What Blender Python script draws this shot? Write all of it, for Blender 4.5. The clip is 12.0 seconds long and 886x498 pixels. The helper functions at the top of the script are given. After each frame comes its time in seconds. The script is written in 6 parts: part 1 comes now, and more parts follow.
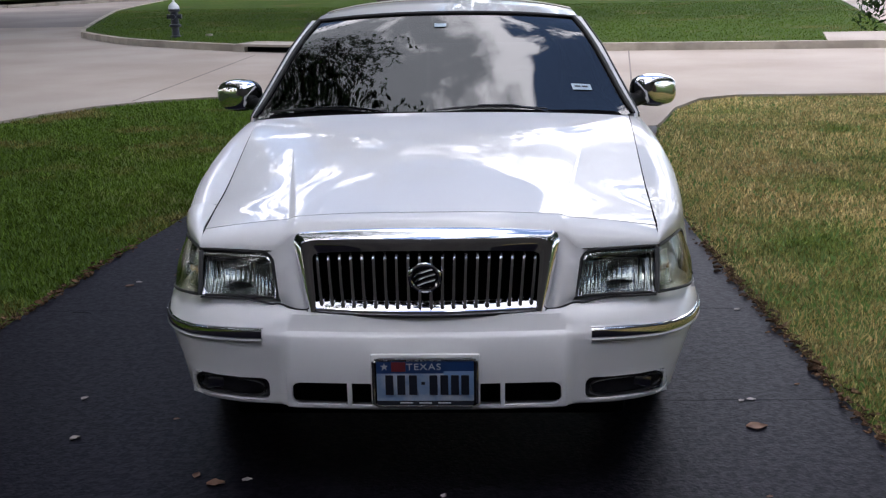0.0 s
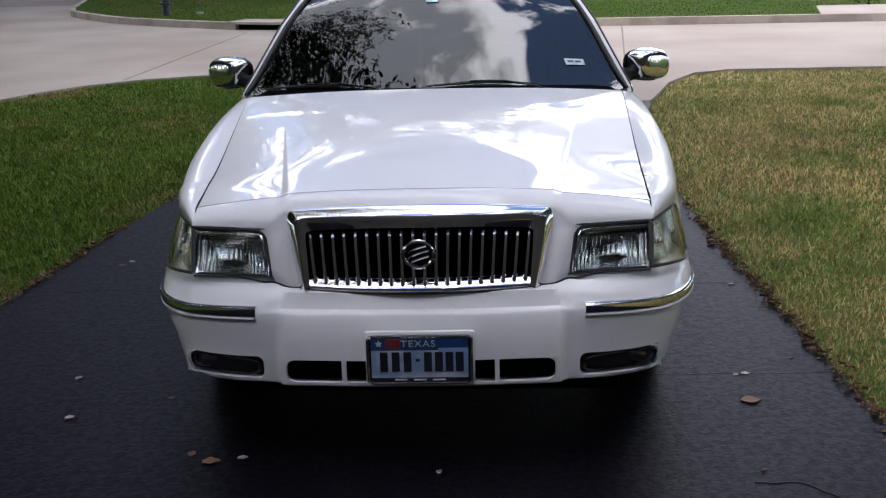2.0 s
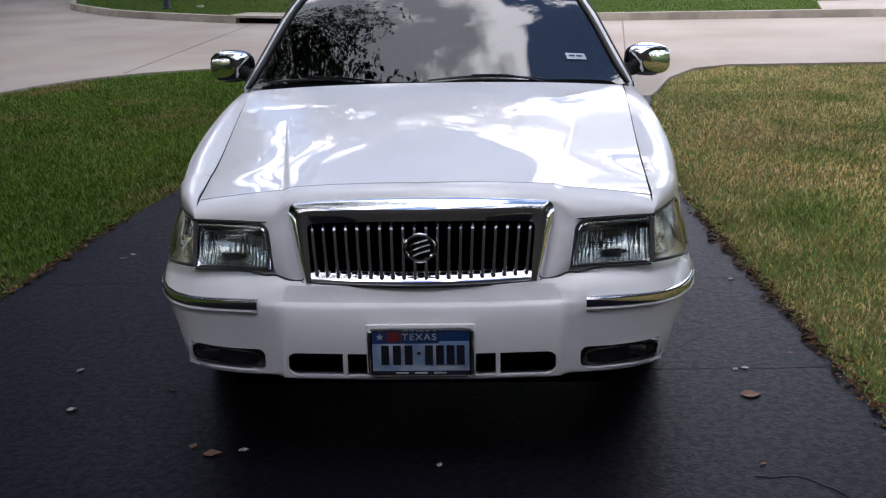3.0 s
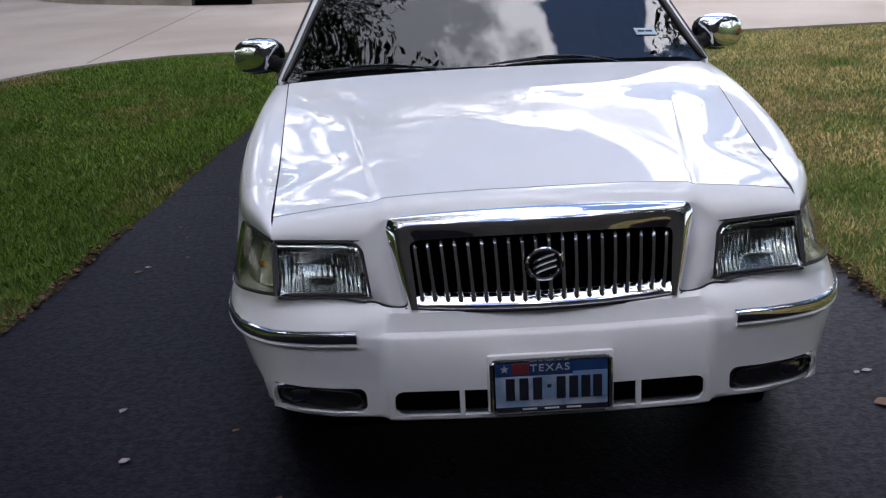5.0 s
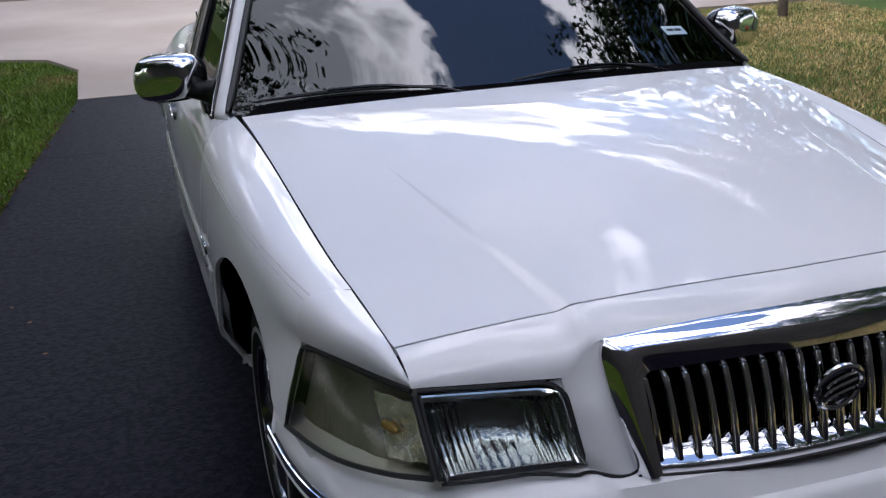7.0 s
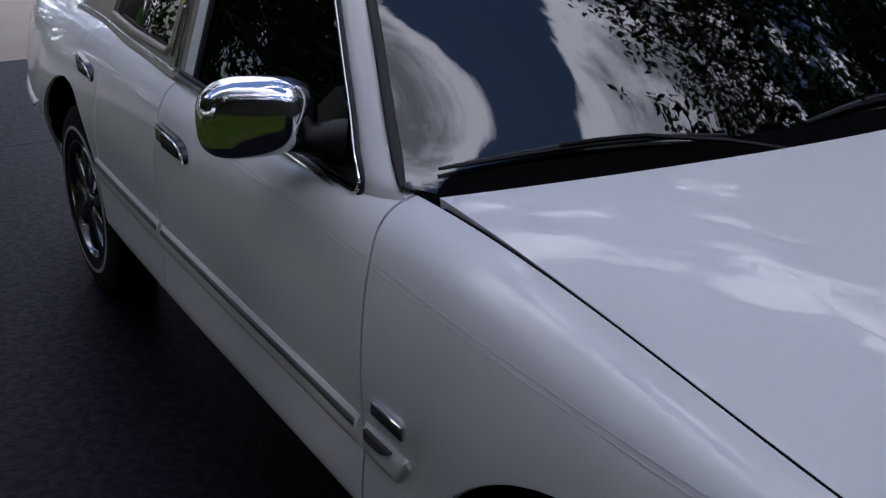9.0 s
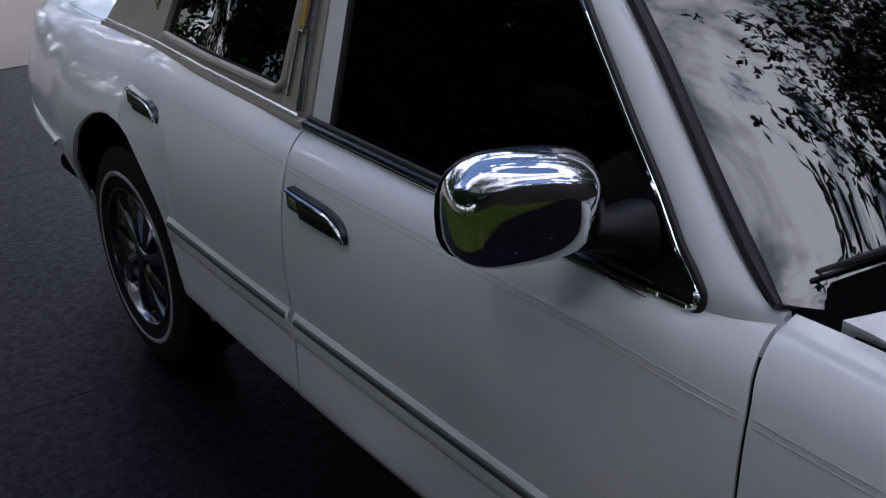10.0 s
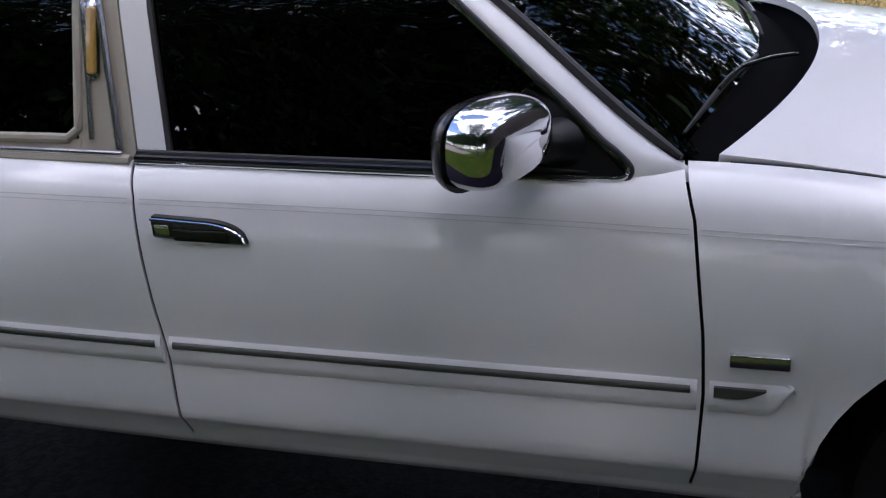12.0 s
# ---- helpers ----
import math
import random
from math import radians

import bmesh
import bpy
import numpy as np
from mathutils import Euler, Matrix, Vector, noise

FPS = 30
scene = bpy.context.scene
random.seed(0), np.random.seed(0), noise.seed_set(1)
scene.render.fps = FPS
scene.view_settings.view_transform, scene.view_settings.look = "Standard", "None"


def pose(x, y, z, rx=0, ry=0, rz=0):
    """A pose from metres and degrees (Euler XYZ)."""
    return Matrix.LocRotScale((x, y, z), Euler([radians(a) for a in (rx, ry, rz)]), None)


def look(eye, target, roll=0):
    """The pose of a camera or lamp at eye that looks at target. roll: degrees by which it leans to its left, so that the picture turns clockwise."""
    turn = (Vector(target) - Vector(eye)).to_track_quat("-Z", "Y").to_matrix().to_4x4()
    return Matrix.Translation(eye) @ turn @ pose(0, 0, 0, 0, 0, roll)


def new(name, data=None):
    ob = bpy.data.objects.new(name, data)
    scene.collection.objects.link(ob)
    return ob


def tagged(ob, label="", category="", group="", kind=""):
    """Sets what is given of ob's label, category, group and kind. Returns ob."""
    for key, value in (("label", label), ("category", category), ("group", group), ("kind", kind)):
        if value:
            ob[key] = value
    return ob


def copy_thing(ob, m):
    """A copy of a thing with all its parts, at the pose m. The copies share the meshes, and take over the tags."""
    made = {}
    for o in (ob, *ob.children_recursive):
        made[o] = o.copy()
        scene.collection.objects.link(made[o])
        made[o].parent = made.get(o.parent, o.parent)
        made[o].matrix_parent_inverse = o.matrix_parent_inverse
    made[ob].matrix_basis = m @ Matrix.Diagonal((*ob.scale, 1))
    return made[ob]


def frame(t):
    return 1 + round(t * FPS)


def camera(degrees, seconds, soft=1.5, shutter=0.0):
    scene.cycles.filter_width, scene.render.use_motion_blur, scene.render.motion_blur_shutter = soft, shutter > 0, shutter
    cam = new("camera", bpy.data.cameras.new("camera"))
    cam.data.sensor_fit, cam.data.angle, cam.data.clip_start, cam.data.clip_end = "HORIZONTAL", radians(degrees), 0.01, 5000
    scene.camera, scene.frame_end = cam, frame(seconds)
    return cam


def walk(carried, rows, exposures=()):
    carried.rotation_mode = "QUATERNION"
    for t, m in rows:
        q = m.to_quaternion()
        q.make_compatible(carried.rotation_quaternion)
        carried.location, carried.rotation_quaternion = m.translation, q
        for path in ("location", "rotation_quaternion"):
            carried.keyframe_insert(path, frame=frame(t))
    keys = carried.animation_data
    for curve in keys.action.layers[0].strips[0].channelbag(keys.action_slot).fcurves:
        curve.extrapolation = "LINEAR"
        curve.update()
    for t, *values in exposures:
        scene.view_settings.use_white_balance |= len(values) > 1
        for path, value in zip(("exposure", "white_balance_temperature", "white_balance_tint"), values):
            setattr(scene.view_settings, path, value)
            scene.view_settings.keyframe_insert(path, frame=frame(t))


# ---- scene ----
# ---------------------------------------------------------------- camera
cam = camera(45.66, 12.0, soft=1.25)

# seconds, x, y, z, yaw, pitch, roll
PATH = [
    (0.00, 0.1897, -3.0711, 1.6826, 2.097, -15.304, 1.003),
    (0.50, 0.1812, -3.0726, 1.6846, 2.391, -15.631, 1.009),
    (1.00, 0.1826, -3.0736, 1.6852, 2.436, -15.653, 0.962),
    (1.50, 0.1816, -3.0683, 1.6829, 2.495, -16.355, 1.285),
    (2.00, 0.1914, -3.0627, 1.6768, 1.665, -16.533, 1.363),
    (2.50, 0.1870, -3.0670, 1.6763, 1.732, -16.988, 1.189),
    (3.00, 0.1860, -3.0714, 1.6767, 1.695, -16.831, 1.181),
    (3.20, 0.1916, -3.0692, 1.6737, 1.953, -16.816, 1.019),
    (4.80, -0.2541, -2.7028, 1.6725, -1.806, -17.843, 2.587),
    (5.00, -0.3085, -2.5967, 1.6720, -1.700, -18.335, 2.841),
    (5.50, -0.5341, -2.3150, 1.6578, -3.592, -18.761, 1.117),
    (6.00, -0.7767, -2.0294, 1.6386, -8.513, -21.509, 1.674),
    (6.50, -0.9583, -1.6767, 1.6358, -11.397, -20.610, 2.291),
    (6.70, -1.0461, -1.5485, 1.6292, -13.811, -19.619, 2.058),
    (8.30, -1.6829, -0.2677, 1.5927, -32.712, -21.505, 1.045),
    (8.50, -1.7098, -0.1259, 1.5695, -32.751, -21.162, -0.468),
    (9.00, -1.7310, 0.2691, 1.5875, -32.207, -22.251, -1.057),
    (9.50, -1.8274, 0.6679, 1.6034, -35.597, -22.192, 1.173),
    (10.00, -1.8534, 1.0771, 1.5849, -36.792, -24.061, 1.223),
    (10.50, -2.0107, 1.3457, 1.5611, -48.304, -23.861, 1.490),
    (11.00, -2.2041, 1.4626, 1.6142, -59.664, -25.521, 3.124),
    (11.50, -2.4213, 1.4667, 1.6229, -65.272, -22.939, 1.708),
    (12.00, -2.7179, 1.6639, 1.6144, -75.213, -23.091, 3.114),
]
walk(cam, [(t, pose(x, y, z, 90 + p, r, w)) for t, x, y, z, w, p, r in PATH],
     exposures=[(0.0, -0.18, 6200, 16), (5.0, -0.18, 6150, 16), (6.5, -0.20, 6050, 17), (8.5, -0.85, 5800, 19), (9.5, -1.10, 5750, 19), (10.0, -0.98, 5800, 20), (10.5, -0.74, 5850, 20), (11.0, -0.40, 5950, 21), (12.0, 0.0, 6000, 22)])

# ---------------------------------------------------------------- sky and sun
SUN_ELEV, SUN_TURN = radians(52), radians(252)
# banks of cloud: place on the layer (x and y over height), half axes, more or less cloud
CLOUD_BANKS = ((-.40, .30, .85, 1.0, .50), (.385, .24, .22, .42, -.36), (.13, .04, .20, .22, .28), (.80, .10, .46, .5, .34), (.05, 1.30, 1.1, .62, -.42), (.5, 2.15, .8, .6, .36), (1.0, 3.6, 1.4, 1.2, .30), (.30, -.17, .40, .24, .26))
CLOUD_BASE, CLOUD_WHITE, CLOUD_GREY = -.02, (40.0, 39.5, 40.0, 1), (10.5, 11.0, 11.6, 1)
world = bpy.data.worlds.new("sky")
scene.world = world
world.use_nodes = True
wn, wl = world.node_tree.nodes, world.node_tree.links
wn.clear()
w_out = wn.new("ShaderNodeOutputWorld")
w_bg = wn.new("ShaderNodeBackground")
w_sky = wn.new("ShaderNodeTexSky")
w_sky.sky_type, w_sky.sun_disc = "NISHITA", False
w_sky.sun_elevation, w_sky.sun_rotation = SUN_ELEV, SUN_TURN
w_co = wn.new("ShaderNodeTexCoord")


def w_math(kind, a, b=None):
    """One sum in the sky's nodes; a and b are sockets or numbers."""
    node = wn.new("ShaderNodeMath")
    node.operation = kind
    for socket, value in zip(node.inputs, (a, b)):
        if isinstance(value, (int, float)):
            socket.default_value = value
        elif value is not None:
            wl.new(value, socket)
    return node.outputs[0]


def w_range(value, lo, hi, to_lo, to_hi, kind="SMOOTHSTEP"):
    node = wn.new("ShaderNodeMapRange")
    node.interpolation_type = kind
    wl.new(value, node.inputs["Value"])
    for key, x in (("From Min", lo), ("From Max", hi), ("To Min", to_lo), ("To Max", to_hi)):
        node.inputs[key].default_value = x
    return node.outputs["Result"]


def w_noise(vector, scale, detail, rough, twist=0.0):
    node = wn.new("ShaderNodeTexNoise")
    wl.new(vector, node.inputs["Vector"])
    for key, x in (("Scale", scale), ("Detail", detail), ("Roughness", rough), ("Distortion", twist)):
        node.inputs[key].default_value = x
    return node.outputs["Fac"]


# clouds on a flat layer overhead: a broad grey bank, a blue gap beside it, more banks beyond
w_sep = wn.new("ShaderNodeSeparateXYZ")
wl.new(w_co.outputs["Generated"], w_sep.inputs[0])
w_up = w_math("MAXIMUM", w_sep.outputs["Z"], 0.12)
w_u, w_v = w_math("DIVIDE", w_sep.outputs["X"], w_up), w_math("DIVIDE", w_sep.outputs["Y"], w_up)
w_flat = wn.new("ShaderNodeCombineXYZ")
wl.new(w_u, w_flat.inputs["X"])
wl.new(w_v, w_flat.inputs["Y"])
w_dens = w_math("ADD", w_math("MULTIPLY", w_math("SUBTRACT", w_noise(w_flat.outputs[0], 3.2, 9, 0.60, 0.12), 0.5), 1.05), CLOUD_BASE)
for cu, cv, ru, rv, amount in CLOUD_BANKS:
    w_du = w_math("DIVIDE", w_math("SUBTRACT", w_u, cu), ru)
    w_dv = w_math("DIVIDE", w_math("SUBTRACT", w_v, cv), rv)
    w_d = w_math("SQRT", w_math("ADD", w_math("MULTIPLY", w_du, w_du), w_math("MULTIPLY", w_dv, w_dv)))
    w_dens = w_math("ADD", w_dens, w_range(w_d, 0.0, 1.0, amount, 0.0))
w_cover = w_range(w_dens, -0.01, 0.06, 0.0, 1.0)
w_fold = w_math("MULTIPLY", w_math("SUBTRACT", w_noise(w_flat.outputs[0], 9.0, 9, 0.66, 0.3), 0.5), 0.42)
w_shade = wn.new("ShaderNodeValToRGB")
w_shade.color_ramp.elements[0].position, w_shade.color_ramp.elements[0].color = 0.02, CLOUD_WHITE
w_shade.color_ramp.elements[1].position, w_shade.color_ramp.elements[1].color = 0.27, CLOUD_GREY
w_shade.color_ramp.elements.new(0.12).color = CLOUD_WHITE
wl.new(w_math("ADD", w_dens, w_fold), w_shade.inputs["Fac"])
w_mix = wn.new("ShaderNodeMix")
w_mix.data_type = "RGBA"
wl.new(w_cover, w_mix.inputs["Factor"])
w_haze = wn.new("ShaderNodeVectorMath")
w_haze.operation = "SCALE"
w_haze.inputs["Scale"].default_value = 2.2
wl.new(w_sky.outputs["Color"], w_haze.inputs[0])
wl.new(w_haze.outputs["Vector"], w_mix.inputs["A"])
wl.new(w_shade.outputs["Color"], w_mix.inputs["B"])
wl.new(w_mix.outputs["Result"], w_bg.inputs["Color"])
w_bg.inputs["Strength"].default_value = 0.15
wl.new(w_bg.outputs["Background"], w_out.inputs["Surface"])

sun = new("sun", bpy.data.lights.new("sun", "SUN"))
sun.data.energy, sun.data.angle, sun.data.color = 2.6, radians(2.5), (1.0, 0.93, 0.84)
sun.matrix_world = look((0, 0, 0), (-math.sin(SUN_TURN) * math.cos(SUN_ELEV), -math.cos(SUN_TURN) * math.cos(SUN_ELEV), -math.sin(SUN_ELEV)))


# ---------------------------------------------------------------- materials
def material(name, base, rough=0.5, metal=0.0, coat=0.0, scale=20.0, vary=0.12, bump=0.0, bump_scale=None, spec=0.5,
             second=None, second_scale=3.0, second_at=(0.45, 0.6), rand=0.0, island=0.0):
    """A surface with fine grain, an optional second colour in patches, relief, and variety from piece to piece."""
    m = bpy.data.materials.new(name)
    m.use_nodes = True
    n, l = m.node_tree.nodes, m.node_tree.links
    b = n["Principled BSDF"]
    b.inputs["Roughness"].default_value, b.inputs["Metallic"].default_value = rough, metal
    b.inputs["Specular IOR Level"].default_value = spec
    b.inputs["Coat Weight"].default_value, b.inputs["Coat Roughness"].default_value = coat, 0.025
    co = n.new("ShaderNodeTexCoord")
    t = n.new("ShaderNodeTexNoise")
    t.inputs["Scale"].default_value, t.inputs["Detail"].default_value = scale, 6
    l.new(co.outputs["Object"], t.inputs["Vector"])
    colour = n.new("ShaderNodeMix")
    colour.data_type = "RGBA"
    lo, hi = [max(0, c * (1 - vary)) for c in base], [min(1, c * (1 + vary)) for c in base]
    colour.inputs["A"].default_value, colour.inputs["B"].default_value = (*lo, 1), (*hi, 1)
    l.new(t.outputs["Fac"], colour.inputs["Factor"])
    out = colour.outputs["Result"]
    if second:
        t2 = n.new("ShaderNodeTexNoise")
        t2.inputs["Scale"].default_value, t2.inputs["Detail"].default_value = second_scale, 5
        l.new(co.outputs["Object"], t2.inputs["Vector"])
        ramp = n.new("ShaderNodeValToRGB")
        ramp.color_ramp.elements[0].position, ramp.color_ramp.elements[1].position = second_at
        l.new(t2.outputs["Fac"], ramp.inputs["Fac"])
        mix = n.new("ShaderNodeMix")
        mix.data_type = "RGBA"
        l.new(ramp.outputs["Color"], mix.inputs["Factor"])
        l.new(out, mix.inputs["A"])
        mix.inputs["B"].default_value = (*second, 1)
        out = mix.outputs["Result"]
    if rand or island:
        hsv = n.new("ShaderNodeHueSaturation")
        val = n.new("ShaderNodeMapRange")
        amount = rand or island
        val.inputs["To Min"].default_value, val.inputs["To Max"].default_value = 1 - amount, 1 + amount
        if rand:
            l.new(n.new("ShaderNodeObjectInfo").outputs["Random"], val.inputs["Value"])
        else:
            l.new(n.new("ShaderNodeNewGeometry").outputs["Random Per Island"], val.inputs["Value"])
        l.new(val.outputs["Result"], hsv.inputs["Value"])
        l.new(out, hsv.inputs["Color"])
        out = hsv.outputs["Color"]
    l.new(out, b.inputs["Base Color"])
    if bump:
        tb = n.new("ShaderNodeTexNoise")
        tb.inputs["Scale"].default_value, tb.inputs["Detail"].default_value = bump_scale or scale, 5
        l.new(co.outputs["Object"], tb.inputs["Vector"])
        bu = n.new("ShaderNodeBump")
        bu.inputs["Strength"].default_value, bu.inputs["Distance"].default_value = bump, 0.01
        l.new(tb.outputs["Fac"], bu.inputs["Height"])
        l.new(bu.outputs["Normal"], b.inputs["Normal"])
    return m


def glass(name, tint, rough=0.0, ior=1.5, alpha=1.0):
    """Clear or tinted glass: a sharp reflecting surface over a tinted see-through one."""
    m = bpy.data.materials.new(name)
    m.use_nodes = True
    n, l = m.node_tree.nodes, m.node_tree.links
    n.remove(n["Principled BSDF"])
    tr, gl, mix, fr = n.new("ShaderNodeBsdfTransparent"), n.new("ShaderNodeBsdfGlossy"), n.new("ShaderNodeMixShader"), n.new("ShaderNodeLayerWeight")
    power, ramp = n.new("ShaderNodeMath"), n.new("ShaderNodeMapRange")
    tr.inputs["Color"].default_value = (*tint, 1)
    gl.inputs["Roughness"].default_value = rough
    fr.inputs["Blend"].default_value = 0.5
    power.operation, power.inputs[1].default_value = "POWER", 5.0
    ramp.inputs["To Min"].default_value = ((ior - 1) / (ior + 1)) ** 2
    l.new(fr.outputs["Facing"], power.inputs[0])
    l.new(power.outputs["Value"], ramp.inputs["Value"])
    l.new(ramp.outputs["Result"], mix.inputs["Fac"])
    l.new(tr.outputs["BSDF"], mix.inputs[1])
    l.new(gl.outputs["BSDF"], mix.inputs[2])
    l.new(mix.outputs["Shader"], n["Material Output"].inputs["Surface"])
    return m


WHITE = material("white_clearcoat_paint", (0.76, 0.76, 0.765), 0.5, coat=0.85, spec=0.05, scale=4.0, vary=0.03)
WHITE.node_tree.nodes["Principled BSDF"].inputs["Coat Roughness"].default_value = 0.012
BLACK = material("black_rubber", (0.012, 0.012, 0.013), 0.55, scale=60, vary=0.3, bump=0.05)
GLOSS_BLACK = material("black_gloss_plastic", (0.010, 0.010, 0.011), 0.22, scale=40, vary=0.2)
PATCH = material("black_satin_plastic", (0.005, 0.005, 0.0055), 0.42, scale=40, vary=0.2, spec=0.22)
COWL = material("black_cowl_plastic", (0.003, 0.003, 0.0035), 0.85, scale=60, vary=0.3, spec=0.03, bump=0.05)
# near-black that puts the shade of recesses, gaps and undersides into the colour
DARK = material("black_recess_shade", (0.004, 0.004, 0.004), 0.9, spec=0.05)
CHROME = material("chrome", (0.78, 0.78, 0.80), 0.045, metal=1.0, scale=30, vary=0.03)
STEEL = material("brushed_bright_trim", (0.55, 0.55, 0.55), 0.22, metal=1.0, scale=50, vary=0.1)
VINYL = material("cream_vinyl", (0.38, 0.35, 0.29), 0.5, scale=140, vary=0.1, bump=0.10, bump_scale=320, second=(0.34, 0.31, 0.25), second_scale=6)
GREY_STRIP = material("grey_moulding_insert", (0.06, 0.064, 0.056), 0.35, scale=40, vary=0.15)
STRIPE = material("grey_pinstripe", (0.52, 0.52, 0.53), 0.5, scale=40, vary=0.1)
WINDSCREEN = glass("windscreen_glass", (0.26, 0.28, 0.27), ior=1.95)
TINTED = glass("dark_tinted_glass", (0.05, 0.05, 0.052), ior=1.62)
LENS = glass("clear_lamp_lens", (0.86, 0.88, 0.86), ior=1.4)
HAZED = glass("yellowed_lamp_lens", (0.84, 0.84, 0.78), rough=0.12, ior=1.4)
AMBER = material("amber_plastic", (0.42, 0.26, 0.07), 0.2, coat=0.6, scale=80, vary=0.15)
REFLECTOR = material("lamp_reflector", (0.40, 0.41, 0.43), 0.16, metal=1.0, scale=70, vary=0.2, bump=0.12, bump_scale=60)
FOG = material("hazy_fog_lens", (0.035, 0.035, 0.038), 0.12, coat=0.8, scale=60, vary=0.3)
FACET = material("bright_lamp_facets", (0.74, 0.74, 0.70), 0.18, metal=0.8, scale=60, vary=0.3, bump=0.6, bump_scale=70)
FABRIC = material("grey_leather", (0.10, 0.095, 0.09), 0.6, scale=30, vary=0.15)
DASH = material("dark_dashboard", (0.018, 0.018, 0.02), 0.7, scale=80, vary=0.2)
HEADLINER = material("light_headliner", (0.20, 0.20, 0.19), 0.9, scale=80, vary=0.1)
TYRE = material("tyre_rubber", (0.007, 0.007, 0.0075), 0.8, scale=90, vary=0.3, bump=0.1, spec=0.2)
WALL_WHITE = material("whitewall_rubber", (0.33, 0.33, 0.32), 0.6, scale=60, vary=0.15)
ALLOY = material("machined_alloy", (0.25, 0.25, 0.265), 0.16, metal=1.0, scale=40, vary=0.15)
STICKER = material("pale_sticker", (0.46, 0.58, 0.66), 0.5, scale=90, vary=0.15)
PLATE_BLUE = material("plate_blue", (0.018, 0.06, 0.20), 0.4, scale=12, vary=0.25)
PLATE_PALE = material("plate_pale", (0.56, 0.62, 0.70), 0.4, scale=12, vary=0.15, second=(0.26, 0.38, 0.58), second_scale=9)
PLATE_MID = material("plate_mid_blue", (0.24, 0.38, 0.62), 0.4, scale=12, vary=0.25)
PLATE_RED = material("plate_red", (0.20, 0.03, 0.035), 0.4, scale=14, vary=0.2)
PLATE_WHITE = material("plate_white", (0.66, 0.68, 0.72), 0.4, scale=40, vary=0.08)
PLATE_INK = material("plate_ink", (0.015, 0.018, 0.03), 0.4, scale=40, vary=0.1)
ASPHALT = material("sealed_dark_driveway", (0.0026, 0.0023, 0.0042), 0.50, spec=0.11, scale=60, vary=0.45, bump=0.18, bump_scale=70,
                   second=(0.0048, 0.0044, 0.0066), second_scale=0.9, second_at=(0.35, 0.7))
ASPHALT.node_tree.nodes["Principled BSDF"].inputs["Specular Tint"].default_value = (0.74, 0.66, 1.0, 1)
def worn_sheen(m, scale, low, high):
    """Gloss that comes and goes in small worn flecks."""
    n, l = m.node_tree.nodes, m.node_tree.links
    co, t, r = n.new("ShaderNodeTexCoord"), n.new("ShaderNodeTexNoise"), n.new("ShaderNodeMapRange")
    t.inputs["Scale"].default_value, t.inputs["Detail"].default_value, t.inputs["Distortion"].default_value = scale, 2, 0.6
    r.inputs["From Min"].default_value, r.inputs["From Max"].default_value = 0.40, 0.62
    r.inputs["To Min"].default_value, r.inputs["To Max"].default_value = low, high
    l.new(co.outputs["Object"], t.inputs["Vector"])
    l.new(t.outputs["Fac"], r.inputs["Value"])
    l.new(r.outputs["Result"], n["Principled BSDF"].inputs["Specular IOR Level"])


worn_sheen(ASPHALT, 34, 0.075, 0.15)
CONCRETE = material("pale_street_concrete", (0.275, 0.228, 0.190), 0.85, scale=25, vary=0.14, bump=0.15, bump_scale=120,
                    second=(0.345, 0.298, 0.258), second_scale=0.35, second_at=(0.4, 0.62))
ROAD = material("grey_brown_road", (0.135, 0.112, 0.100), 0.85, scale=25, vary=0.15, second=(0.17, 0.145, 0.13), second_scale=0.4)
KERB = material("weathered_kerb_concrete", (0.36, 0.32, 0.26), 0.85, scale=9, vary=0.2, bump=0.2, bump_scale=40, second=(0.25, 0.22, 0.18), second_scale=1.5)
SOIL = material("lawn_thatch", (0.060, 0.100, 0.018), 0.95, spec=0.1, scale=18, vary=0.4, bump=0.8, bump_scale=60,
                second=(0.14, 0.115, 0.05), second_scale=0.55, second_at=(0.54, 0.74))
FAR_TURF = material("distant_turf", (0.036, 0.062, 0.010), 0.95, spec=0.05, scale=3, vary=0.35, second=(0.085, 0.075, 0.025), second_scale=0.5, second_at=(0.55, 0.72), bump=0.5, bump_scale=40)
BARK = material("oak_bark", (0.09, 0.07, 0.055), 0.9, scale=14, vary=0.4, bump=0.9, bump_scale=20)
LEAF = material("oak_leaf", (0.030, 0.060, 0.017), 0.6, spec=0.12, scale=4, vary=0.3, island=0.45)
DRY = material("dry_leaf", (0.17, 0.092, 0.056), 0.7, scale=30, vary=0.35, rand=0.35)
PALE_LEAF = material("bleached_leaf", (0.36, 0.32, 0.30), 0.7, scale=30, vary=0.25, rand=0.2)
BRICK = material("house_brick", (0.060, 0.052, 0.046), 0.85, scale=8, vary=0.3, bump=0.3, bump_scale=30, second=(0.075, 0.066, 0.058), second_scale=2)
HYDRANT = material("dark_hydrant_paint", (0.012, 0.014, 0.025), 0.4, scale=30, vary=0.3)
HYDRANT_CAP = material("silver_hydrant_paint", (0.55, 0.56, 0.58), 0.45, scale=30, vary=0.15)
RED = material("red_petals", (0.60, 0.03, 0.02), 0.6, scale=30, vary=0.2)
JOINT = material("tarred_joint", (0.0040, 0.0036, 0.0055), 0.5, scale=40, vary=0.3)
CORNER = material("cream_lamp_bowl", (0.27, 0.272, 0.25), 0.3, scale=30, vary=0.3, coat=0.3, bump=0.5, bump_scale=60)


